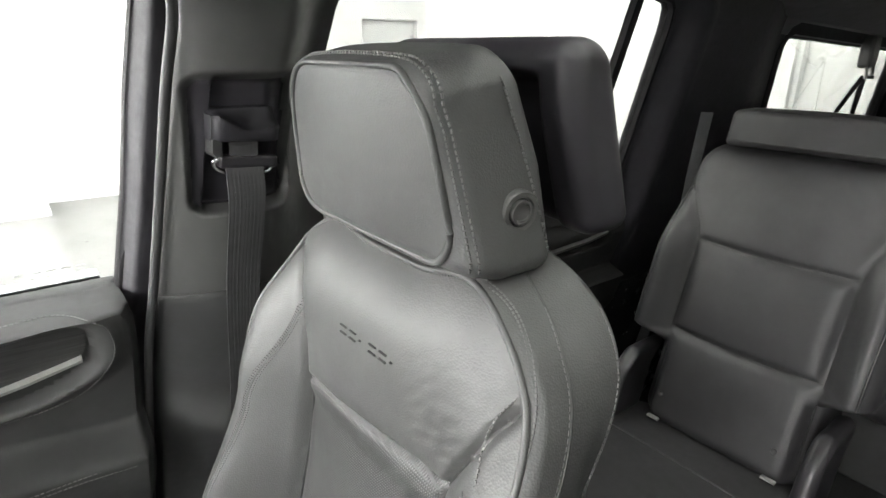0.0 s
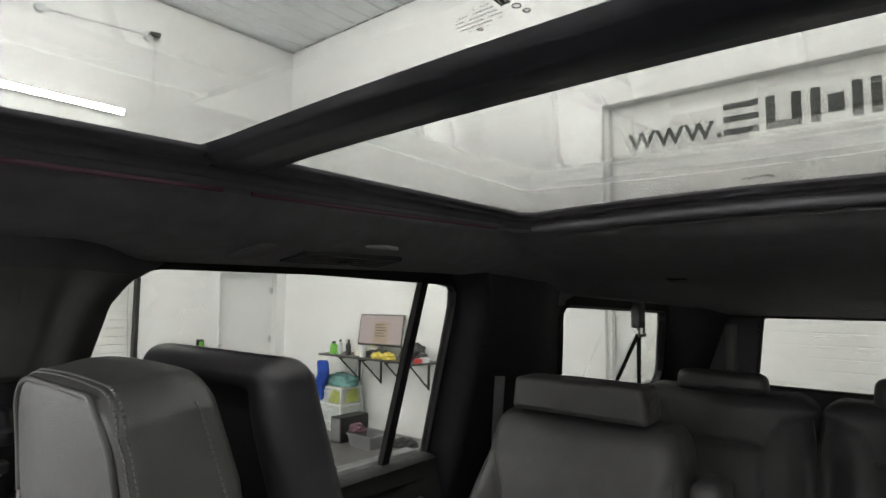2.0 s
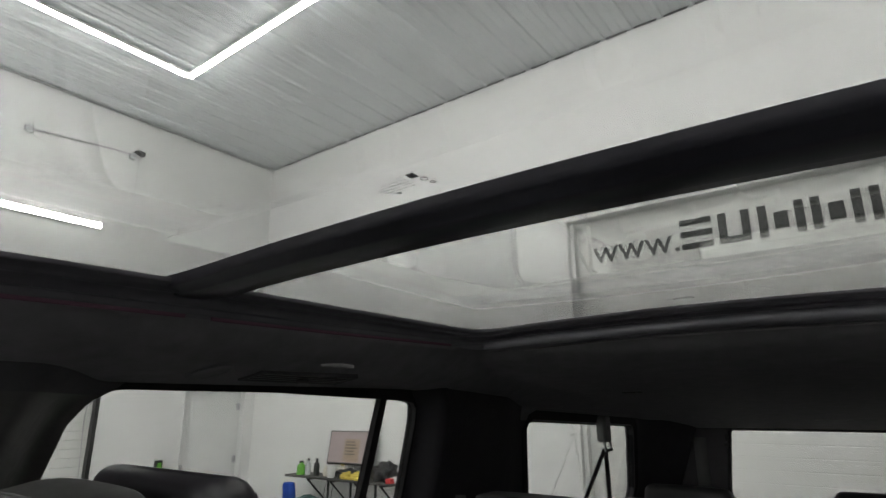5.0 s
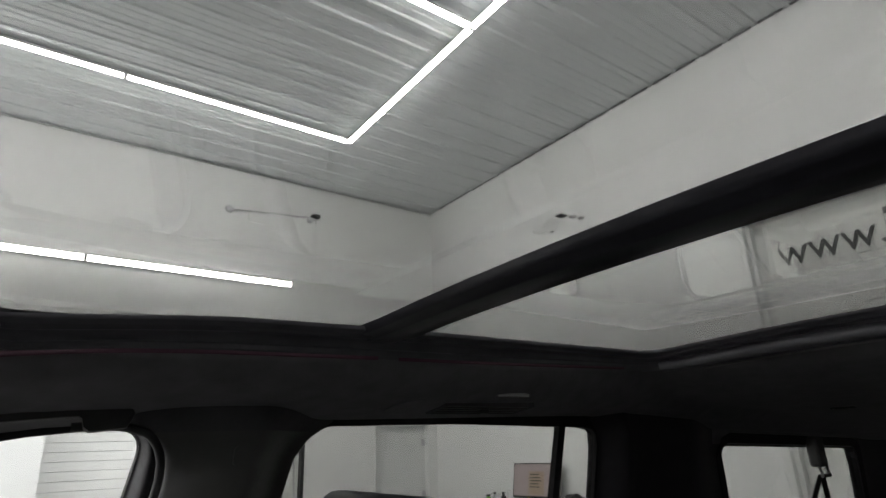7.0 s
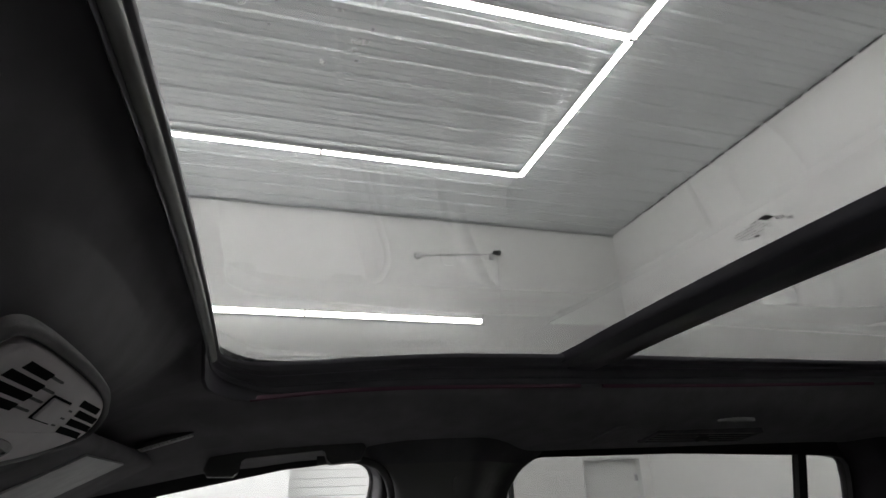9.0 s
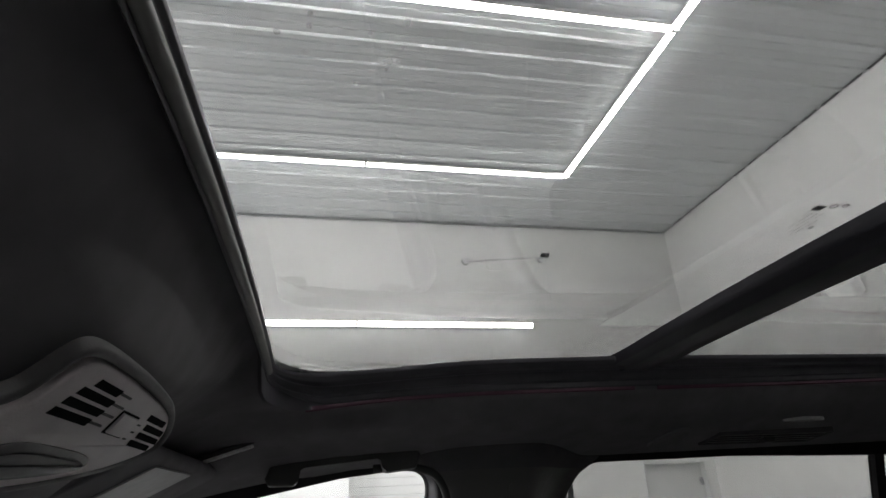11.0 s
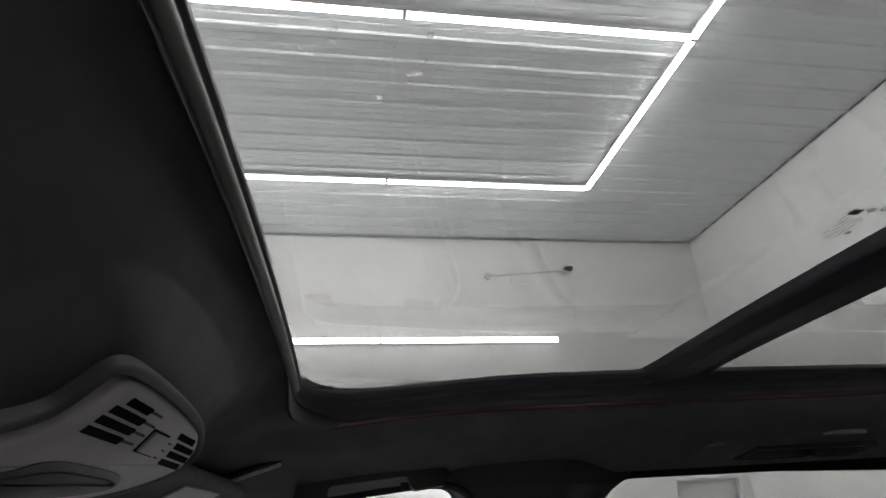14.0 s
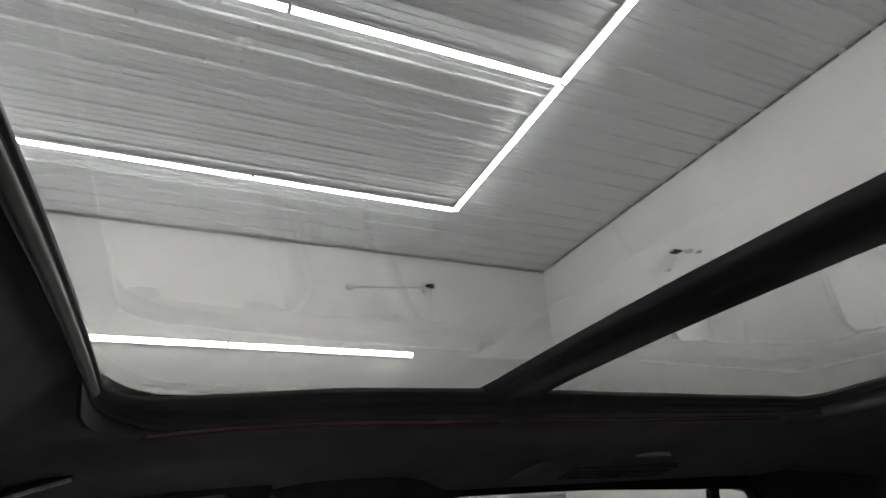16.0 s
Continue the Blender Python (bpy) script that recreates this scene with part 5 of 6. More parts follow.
    for off in (0.0, 0.0052):
        line = []
        for s, path in ((1, edge), (-1, edge[::-1])):
            for x, z in path:
                core = (0.06, min(z, 0.035)) if z < 0.135 else (min(x, 0.085), 0.02)
                way = Vector((core[0] - x, 0, core[1] - z)).normalized()
                line += project(htree, [(cx + s * (x - way.x * 0.15), -0.1138 + off - 0.010 * (min(z, 0.07) - 0.006) / 0.088, 1.549 + z - way.z * 0.15)], (s * way.x, 0, way.z), 0.0006)
        stitches([p - base for p in line], 0.0054, 0.0036, 0.0013, th)
    part("stitching", th, M_THREAD, hr, "pale grey double stitching")
    for s in (-1, 1):
        line = project(htree, [(cx + s * 0.4, -0.026 - 0.26 * (z - 1.50) , z) for z in grid(1.478, 1.622, 40)], (-s, 0, 0), 0.0006)
        part("stitching", stitches([p - base for p in line], 0.0058, 0.0040, 0.0013), M_THREAD, hr, "pale grey stitching")
    hit = project(htree, [(cx + 0.4, -0.053, 1.516)], (-1, 0, 0))[0] - base
    for r, d, mt, nm in ((0.0185, 0.004, M_BUTTONRING, "button_ring"), (0.0115, 0.0062, M_BUTTONRING, "release_button")):
        b = bmesh.new()
        prof = [(r * 0.98, -0.004), (r, d * 0.6), (r * 0.93, d), (r * 0.72, d), (r * 0.66, d - 0.002), (0.0004, d - 0.0022)]
        rings = [[(h, q * math.cos(k * math.pi / 14), q * math.sin(k * math.pi / 14)) for k in range(28)] for q, h in prof]
        b = loft(rings)
        b.transform(Matrix.Translation(hit) @ pose(0, 0, 0, 0, 4, -6))
        part(nm, b, mt, hr, smooth=True)
    for s in (-1, 1):
        part("headrest_post", tube([Vector((cx + s * 0.06, -0.055, 1.36)) - base, Vector((cx + s * 0.06, -0.06, 1.50)) - base], 0.007, 10), M_CHROME, e)
    # rear-seat screen on the back
    def scr(p):
        v = p.z / 0.09
        y = p.y
        if p.y < 0:
            rec = smooth(0.112, 0.098, abs(p.x)) * smooth(0.064, 0.052, p.z)
            y += 0.017 * rec + 0.014 * (v * v) * (v > 0)
        return Vector((p.x * (1 - 0.03 * v), y + 0.050 - 0.026 * v, p.z + 1.562))
    bs = rounded((0.151, 0.036, 0.092), 0.024, (60, 4, 40), 5, scr)
    bs.transform(Matrix.Translation(Vector((cx, 0, 0)) - base))
    sc = part("screen_housing", bs, M_HOUSING, e, "satin black rear entertainment screen housing", smooth=True)
    part("screen_arm", boxes((Vector((cx - 0.05, 0.02, 1.38)) - base, Vector((cx + 0.05, 0.07, 1.49)) - base, 0.01, 2)), M_SATIN, e)
    part("screen_glass", loft([[Vector((cx + sx * 0.125, 0.0865 - 0.26 * (z - 1.562) + dy, z)) - base for sx, z in ((-1, 1.49), (1, 1.49), (1, 1.634), (-1, 1.634))] for dy in (0.0, 0.003)]), M_BLACK, e)
    return e


front_seat()


def rear_seat(name, label, cx, y0, z_top, halfw, lean, z_low, panel, group, arm=None, head=None, low=0.74):
    """A captain's chair or bench place: y0 is the front of the back at 1.235 m up."""
    e = thing(name, label, "car seat", group, at=(cx, y0, 0.45))
    base = Vector((cx, y0, 0.45))
    zc, hz = (z_top + z_low) / 2, (z_top - z_low) / 2
    wing = [(panel, z_low), (panel, 1.20), (panel + 0.002, 1.238), (panel + 0.010, 1.268), (panel + 0.024, 1.296), (panel + 0.040, 1.322), (halfw - 0.022, 1.345)]
    seams = [[(-x, z) for x, z in wing], wing,
             [(-panel, 1.232), (0, 1.226), (panel, 1.232)], [(-panel, 1.030), (0, 1.022), (panel, 1.030)]]

    def shape(p):
        z = zc + p.z
        u = p.x / halfw
        x = p.x * interp(z, [(z_low, low), (0.985, low), (1.022, 1.03), (1.10, 1.03), (1.25, 1.0), (1.36, 0.955), (z_top, 0.90)])
        y = p.y + 0.085 + lean * (z - 1.235)
        if p.y < 0:
            out = 0.048 * smooth(0.64, 0.90, abs(u)) * smooth(1.34, 1.20, z) * smooth(0.99, 1.03, z) + 0.006 * (1 - u * u)
            if abs(x) < panel + 0.004:
                for a, b in ((z_low, 1.03), (1.03, 1.235), (1.235, z_top)):
                    if a < z <= b:
                        t = (z - a) / (b - a)
                        out += 0.012 * (4 * t * (1 - t)) ** 0.5 * smooth(panel + 0.004, panel - 0.035 if a < 1.2 else panel - 0.10, abs(x))
            d = min(near_line((x, z), s) for s in seams)
            out -= 0.008 * math.exp(-(d / 0.008) ** 2)
            y -= out
        return Vector((x, y, z - base.z))

    fine = (76, 4, 104) if arm else (36, 4, 50)
    bm = rounded((halfw, 0.085, hz), 0.05, fine, 5, shape)
    tree = BVHTree.FromBMesh(bm)
    part("backrest", bm, M_LEATHER_SHADED, e, smooth=True)
    pipe = bmesh.new()
    for s in seams:
        pts = project(tree, [(q.x, 0, q.z - base.z) for q in curve([(x, 0, z) for x, z in s], 8)], (0, 1, 0), -0.001)
        if len(pts) > 2:
            tube(eased(pts, 4), 0.0018, 6, pipe)
    part("seam", pipe, M_PIPING, e)
    for s in (-1, 1):
        edge = [(s * (halfw - 0.012), 0, z - base.z) for z in grid(0.9, 1.26, 20)] + [(s * (halfw * 0.955 - 0.012), 0, 1.34 - base.z)]
        pts = project(tree, edge, (0, 1, 0), 0.001)
        if len(pts) > 2:
            part("piping", tube(pts, 0.0028, 8), M_PIPING, e, smooth=True)
    if head:
        hw, z0, z1, hy, hd = head
        hm = (z1 - z0) / 2
        bm = rounded((hw, hd, hm), min(0.013 if hd > 0.045 else 0.026, hm * 0.8), (16, 6, 6), 5, lambda p: Vector((p.x * (1 - 0.03 * p.z / hm), p.y + hy - y0 + 0.012 * (p.x / hw) ** 2, p.z + (z0 + z1) / 2 - base.z + 0.004 * (1 - (p.x / hw) ** 2))))
        htree = BVHTree.FromBMesh(bm)
        hp = part("headrest", bm, M_LEATHER_SHADED, e, smooth=True)
        pts = project(htree, [(x, 0, (z0 + z1) / 2 - hm * 0.62 - base.z) for x in grid(-hw * 0.93, hw * 0.93, 24)], (0, 1, 0), 0.0)
        part("seam", tube(pts, 0.0016, 6), M_PIPING, hp)
        if hd > 0.045:
            b = bmesh.new()
            bmesh.ops.create_cone(b, segments=20, radius1=0.016, radius2=0.014, depth=0.01, cap_ends=True, matrix=pose(hw * 0.985, hy - y0 + 0.01, (z0 + z1) / 2 - base.z, 0, 90, 0))
            part("release_button", b, M_SATIN, hp)
        for s in (-1, 1):
            part("headrest_post", tube([(s * 0.07, hy - y0 + 0.01, z_top - 0.09 - base.z), (s * 0.07, hy - y0 + 0.01, z0 + 0.01 - base.z)], 0.007, 10), M_CHROME, e)
    # cushion, base
    bm = rounded((halfw - 0.01, 0.25, 0.085), 0.05, (10, 10, 4), 5, lambda p: Vector((p.x, p.y - 0.16 + lean * (0.8 - 1.235), p.z + 0.742 - base.z - 0.02 * (p.y / 0.25))))
    ctree = BVHTree.FromBMesh(bm)
    part("cushion", bm, M_LEATHER_SHADED, e, smooth=True)
    for x in (-panel, panel):
        pts = project(ctree, [(x, y, 0) for y in grid(-0.5, -0.2, 12)], (0, 0, -1), -0.001)
        if len(pts) > 2:
            part("seam", tube(pts, 0.0018, 6), M_PIPING, e)
    pts = project(ctree, [(x, -0.235, 0) for x in grid(-halfw + 0.03, halfw - 0.03, 24)], (0, 0, -1), 0.0005)
    if len(pts) > 2:
        part("welt", tube(eased(pts, 3), 0.0026, 8), M_LEATHER_SHADED, e, smooth=True)
    part("seat_base", boxes(((-halfw + 0.06, -0.45, 0.0), (halfw - 0.06, 0.05, 0.24), 0.015, 2)), M_PLASTIC, e)
    for s in (-1, 1):
        sl = rounded((0.019, 0.062, 0.085), 0.018, (3, 6, 8), 4, lambda p: Vector((p.x + s * (halfw - 0.036), p.y - 0.035 + lean * (p.z + 0.90 - 1.235) + 0.03 * smooth(0.03, 0.085, p.z), p.z + 0.440)))
        hc = part("hinge_cover", sl, M_SATIN, e, smooth=True)
        part("hinge_slit", tube([(s * (halfw - 0.036) + 0.004, -0.100 + lean * (z - 0.335) - 0.0005, z) for z in grid(0.39, 0.490, 8)], 0.0035, 6), M_BLACK, hc)
        st = bmesh.new()
        bmesh.ops.create_uvsphere(st, u_segments=10, v_segments=6, radius=0.006, matrix=Matrix.Translation((s * (panel - 0.035), -0.020 + lean * (0.885 - 1.235), 0.435)))
        part("stud", st, M_GREYPLASTIC, e, smooth=True)
        b = boxes(((s * (panel - 0.03) - 0.014, -0.022 + lean * (0.84 - 1.235), 0.372), (s * (panel - 0.03) + 0.014, -0.012 + lean * (0.84 - 1.235), 0.376)))
        part("anchor_bar", b, M_PULL, e)
    if arm:
        x0, x1, za, zb = arm
        bm = rounded(((x1 - x0) / 2, 0.055, (zb - za) / 2), 0.025, (4, 4, 10), 4, lambda p: Vector((p.x + (x0 + x1) / 2 - cx, p.y + 0.075 + lean * (p.z + (za + zb) / 2 - 1.235), p.z + (za + zb) / 2 - base.z)))
        part("armrest", bm, M_LEATHER_SHADED, e, "folded-up black leather armrest", smooth=True)
    return e


rear_seat("second_row_seat", "black leather second-row captain's chair with a low wide headrest", -0.425, 0.852, 1.440, 0.245, 0.30, 0.80, 0.162, "second row seats", arm=(-0.178, -0.112, 1.02, 1.352), head=(0.165, 1.443, 1.522, 0.945, 0.050))
rear_seat("second_row_seat", "black leather second-row captain's chair with a low wide headrest", 0.425, 0.852, 1.440, 0.245, 0.30, 0.80, 0.162, "second row seats", arm=(0.112, 0.178, 1.02, 1.352), head=(0.165, 1.443, 1.522, 0.945, 0.050))
for x, w, top in ((-0.365, 0.305, 1.458), (0.225, 0.300, 1.474)):
    rear_seat("third_row_seat", "black leather third-row bench place with a small headrest", x, 1.86, 1.395, w, 0.22, 0.78, 0.15, "third row seats", low=1.0, head=(0.15, 1.385, top, 1.925, 0.035))

# ---- doors ----
def front_door(s):
    e = thing("front_door", "black front door trim with dark wood insert and chrome pull", "car door", "doors", at=on_side(-0.7, 0.8, 0.0, s))
    o = Vector(e.location)

    def rear(z):
        return interp(z, [(0.5, -0.300), (1.0, -0.284), (1.20, -0.276), (1.27, -0.278), (1.30, -0.285)])

    def face(y, z, u):
        d = 0.10 * smooth(1.303, 1.2955, z) + 0.004
        d -= 0.035 * smooth(0.985, 1.0, u)
        zc = 1.228 + 0.02 * smooth(-0.45, -0.32, y)
        q = ((max(0, y + 0.46) / 0.133) ** 3 + (abs(z - zc) / 0.060) ** 3) ** (1 / 3)
        d -= 0.026 * smooth(1.0, 0.88, q)
        d += 0.008 * math.exp(-((q - 1.10) / 0.10) ** 2)
        zt = 1.108 - 0.026 * smooth(-0.55, -0.30, y)
        arm = smooth(zt + 0.012, zt - 0.040, z) * smooth(0.80, 0.95, z)
        d += 0.075 * arm
        return d

    bm = side_panel(sorted(grid(0.47, 1.0, 12) + grid(1.003, 1.2935, 92) + grid(1.295, 1.303, 8)), lambda z: -1.35, rear, face, s, 90, -0.04)
    bm.transform(Matrix.Translation(-o))
    # Top strip of the same trim, darkened because the window lights it too strongly.
    top = split(bm, lambda c, n: c.z + o.z > 1.2945)
    part("door_top_darkened", top, M_DOORTOP, e, "top strip of the door trim, darkened against the window light", smooth=True)
    part("trim_panel", bm, M_DOORTRIM, e, smooth=True)
    wood = [(-1.15, 1.190), (-0.448, 1.207), (-0.401, 1.217), (-0.352, 1.227), (-0.345, 1.240), (-0.342, 1.267), (-0.349, 1.282), (-0.379, 1.2885), (-1.15, 1.285)]
    bm = flat_on_side(wood, 0.070, 0.083, s)
    bm.transform(Matrix.Translation(-o))
    part("wood_insert", bm, M_WOOD, e, "dark open-pore wood trim insert")
    bm = loft([[Vector(on_side(y, z + dz, d, s)) - o for dz, d in ((-0.0045, 0.078), (-0.0035, 0.094), (0.0025, 0.096), (0.0055, 0.078))] for y, z in ((-1.15, 1.176), (-0.70, 1.186), (-0.50, 1.193), (-0.42, 1.207), (-0.352, 1.224))])
    part("pull_handle", bm, M_PULL, e, "bright aluminium door pull strip", smooth=False)
    th = bmesh.new()
    arc = [Vector(on_side(y, z, face(y, z, 0.5) + 0.001, s)) - o for y, z in [(-1.1, 1.297), (-0.60, 1.298), (-0.43, 1.299), (-0.368, 1.299), (-0.332, 1.294), (-0.317, 1.277), (-0.313, 1.237), (-0.326, 1.206), (-0.358, 1.170), (-0.408, 1.156), (-0.458, 1.159), (-0.6, 1.158), (-1.1, 1.15)]]
    stitches(curve(arc, 10), 0.0065, 0.0045, 0.0009, th)
    for zl in (1.052, 1.043):
        line = [Vector(on_side(y, zl - 0.008 * smooth(-0.4, -0.3, y), face(y, zl, 0.5) + 0.001, s)) - o for y in grid(-1.2, -0.315, 40)]
        stitches(line, 0.0065, 0.0045, 0.0009, th)
    part("stitching", th, M_THREAD, e, "pale grey stitching")
    bm = side_panel(grid(0.45, 1.30, 4), lambda z: -1.36, lambda z: -0.30, lambda y, z, u: -0.06, s, 6, -0.10)
    bm.transform(Matrix.Translation(-o))
    part("outer_skin", bm, M_BODY, e)
    mk = bmesh.new()
    for r in range(3):
        for k in range(5):
            y0 = -0.405 + k * 0.018 + 0.004 * (r % 2)
            tube([Vector(on_side(y0, 1.335 - 0.010 * r + 0.01, -0.006, s)) - o, Vector(on_side(y0 + 0.012, 1.335 - 0.010 * r + 0.01, -0.006, s)) - o], 0.0009, 4, mk)
    part("glass_print", mk, M_PRINTW, e)
    return e


M_DOORTRIM2 = material("dull_black_rear_door_trim", (0.024, 0.024, 0.024), 0.6, var=0.12, scale=14, bump=0.10, bump_scale=700, spec=0.3, kind="leather")


def rear_door(s):
    e = thing("rear_door", "black rear door trim below the window", "car door", "doors", at=on_side(0.45, 0.8, 0.0, s))
    o = Vector(e.location)

    def face(y, z, u):
        d = 0.034 * smooth(1.280, 1.274, z) + 0.051 * smooth(1.268, 1.17, z) + 0.006
        q = abs(z - 1.185) / 0.045
        d -= 0.022 * smooth(1.0, 0.8, q) * smooth(0.86, 0.82, y)
        d += 0.06 * smooth(1.07, 1.045, z) * smooth(0.8, 0.95, z)
        return d

    bm = side_panel(sorted(grid(0.47, 1.0, 10) + grid(1.004, 1.28, 66)), lambda z: -0.01, lambda z: interp(z, [(0.5, 0.95), (1.28, 0.932)]), face, s, 40, -0.04)
    bm.transform(Matrix.Translation(-o))
    part("trim_panel", bm, M_DOORTRIM2, e, smooth=True)
    bm = loft([[Vector(on_side(y, z + dz, d, s)) - o for dz, d in ((-0.006, 0.084), (-0.004, 0.097), (0.004, 0.098), (0.006, 0.084))] for y, z in ((0.1, 1.150), (0.5, 1.158), (0.78, 1.172), (0.85, 1.186))])
    part("pull_handle", bm, M_ALU, e, "dull aluminium door pull strip")
    bm = side_panel(grid(0.45, 1.27, 4), lambda z: -0.02, lambda z: 0.96, lambda y, z, u: -0.06, s, 6, -0.10)
    bm.transform(Matrix.Translation(-o))
    part("outer_skin", bm, M_BODY, e)
    return e


for s in (-1, 1):
    front_door(s)
    rear_door(s)
structure(part("body_side", boxes(((-1.02, 0.98, 0.3), (-0.95, 3.1, 1.25)), ((0.95, 0.98, 0.3), (1.02, 3.1, 1.25)), ((-1.02, -1.75, 0.0), (-0.95, 3.1, 0.46)), ((0.95, -1.75, 0.0), (1.02, 3.1, 0.46))), M_BODY), "dark painted body side of the vehicle", "body side")

# ---- belts and small cabin fittings ----
def belt_front():
    e = thing("seat_belt", "black front seat belt hanging from its pillar guide", "seat belt", "seat belts", at=on_side(-0.14, 1.5, 0.10))
    o = Vector(e.location)
    strip = [(q.x, q.y) for q in curve([(z, d, 0) for z, d in ((1.502, 0.120), (1.49, 0.126), (1.44, 0.138), (1.30, 0.130), (1.10, 0.150), (0.9, 0.150), (0.6, 0.13))], 6)]

    def ribbon(line, y0, y1):
        return loft([[Vector(on_side(y, z, d + h)) - o for y, h in ((y0, 0.0), (y1, 0.0), (y1, 0.0022), (y0, 0.0022))] for z, d in line])

    part("webbing", ribbon(strip, -0.163, -0.114), M_WEB, e)
    rb = bmesh.new()
    for k in (-0.016, -0.0095, -0.003, 0.0035, 0.010, 0.0165):
        tube([Vector(on_side(-0.1385 + k, z, d + 0.0020)) - o for z, d in strip], 0.0004, 4, rb)
    part("webbing_rib", rb, M_WEB, e)
    part("webbing_loop", ribbon(((1.540, 0.108), (1.524, 0.117), (1.506, 0.121)), -0.157, -0.120), M_WEB, e)

    # cover: a hollowed top with a lip that dips in the middle
    def section(y):
        lip = interp(y, [(-0.178, 1.5625), (-0.169, 1.5620), (-0.158, 1.5555), (-0.147, 1.5480), (-0.138, 1.5440), (-0.128, 1.5430), (-0.115, 1.5440), (-0.091, 1.5470)])
        e_ = 0.010 * (1 - smooth(0.0, 0.010, min(y + 0.178, -0.091 - y)))
        low = 1.5325 - 0.07 * (y + 0.178)
        side = ((1.573 - e_ * 0.4, 0.070), (1.5715 - e_ * 0.4, 0.098 - e_), (1.5695 - e_ * 0.4, 0.1005 - e_), (lip + 0.42 * (1.567 - lip), 0.110 - e_), (lip + 0.0026, 0.1235 - e_), (lip + 0.0004, 0.1275 - e_), (lip - 0.0030, 0.1290 - e_), (low + 0.004, 0.1275 - e_), (low, 0.1235 - e_), (low + 0.001, 0.085))
        return [Vector(on_side(y, z, d)) - o for z, d in side]

    part("guide_cover", loft([section(y) for y in (-0.178, -0.1765, -0.174, -0.170, -0.164, -0.158, -0.152, -0.146, -0.140, -0.134, -0.128, -0.120, -0.112, -0.104, -0.098, -0.0945, -0.0925, -0.091)]), M_DARKPOST, e, "black plastic belt guide cover", smooth=True)

    def drop(y):
        return -0.09 * (y + 0.170)

    bar = rounded((0.0385, 0.0085, 0.010), 0.005, (6, 2, 2), 3)
    bar.transform(Matrix(((0, 0, 1, 0), (1, 0, 0, 0), (0, 1, 0, 0), (0, 0, 0, 1))))
    for v in bar.verts:
        y = v.co.y - 0.1325
        v.co = Vector(on_side(y, 1.5055 + v.co.z + drop(y), 0.118 - v.co.x)) - o
    part("guide_bar", bar, M_SATIN, e, "glossy black belt guide bar", smooth=True)
    cheek = loft([[Vector(on_side(y, z, d)) - o for y, z in ((-0.1775, 1.535), (-0.1665, 1.535), (-0.1655, 1.513), (-0.1730, 1.511), (-0.1775, 1.517))] for d in (0.080, 0.119, 0.1215)])
    part("guide_cheek", cheek, M_PLASTIC, e)
    ring = []
    for k in range(41):
        a = math.pi * 2 * k / 40
        y = -0.1385 + 0.0375 * math.copysign(abs(math.cos(a)) ** 0.6, math.cos(a))
        ring.append(Vector(on_side(y, 1.5045 + (0.0055 if math.sin(a) > 0 else 0.0135) * math.copysign(abs(math.sin(a)) ** 0.7, math.sin(a)) + 1.5 * drop(y), 0.1195)) - o)
    part("guide_ring", tube(ring, 0.0030, 10), M_CHROME, e, "chrome belt guide ring", smooth=True)
    return e


belt_front()
sq = [(-0.114, 1.700), (-0.110, 1.696), (-0.090, 1.696), (-0.086, 1.700), (-0.086, 1.720), (-0.090, 1.724), (-0.110, 1.724), (-0.114, 1.720)]
tagged(part("pillar_cap", flat_on_side(sq, 0.110, 0.1235), M_GREYPLASTIC), "small square blanking cap on the pillar trim", "cap")


def strap(name, pts, w, label, mt=M_WEB):
    rings = []
    for p in curve(pts, 6):
        a = Vector((0.85 * (1 if p.x < 0 else -1), 0.52, 0)) * w
        n = Vector((-a.y, a.x, 0)).normalized() * 0.002
        rings.append([p - a - n, p + a - n, p + a + n, p - a + n])
    return tagged(part(name, loft(rings), mt), label, "seat belt", "seat belts")


strap("seat_belt", [on_side(1.015, 1.50, 0.115), on_side(1.035, 1.35, 0.145), on_side(1.06, 1.1, 0.20), on_side(1.06, 0.7, 0.26)], 0.014, "black second-row seat belt on the rear pillar")
strap("seat_belt", [on_side(1.015, 1.50, 0.115, 1), on_side(1.035, 1.35, 0.145, 1), on_side(1.06, 1.1, 0.20, 1), on_side(1.06, 0.7, 0.26, 1)], 0.014, "black second-row seat belt on the rear pillar")

# third-row belt with its hanging guide
be = thing("hanging_belt", "black third-row belt hanging in a V from its guide", "seat belt", "seat belts", at=(-0.725, 2.09, 1.645))
part("guide", rounded((0.022, 0.035, 0.055), 0.014, (2, 2, 4), 3), M_PLASTIC, be, smooth=True)
part("guide_loop", tube([(0.012, -0.03, -0.05), (0.016, -0.03, -0.085), (0.016, 0.03, -0.085), (0.012, 0.03, -0.05)], 0.007, 8), M_PLASTIC, be)
for pts in ([(0.0, -0.01, -0.08), (-0.045, -0.045, -0.20), (-0.10, -0.095, -0.35)], [(0.0, 0.0, -0.08), (-0.055, 0.14, -0.225), (-0.115, 0.29, -0.385)]):
    rings = [[p + Vector((-0.003, -0.015, 0)), p + Vector((0.003, 0.015, 0)), p + Vector((0.006, 0.015, 0)), p + Vector((0.0, -0.015, 0))] for p in curve(pts, 6)]
    part("webbing", loft(rings), M_WEB, be)


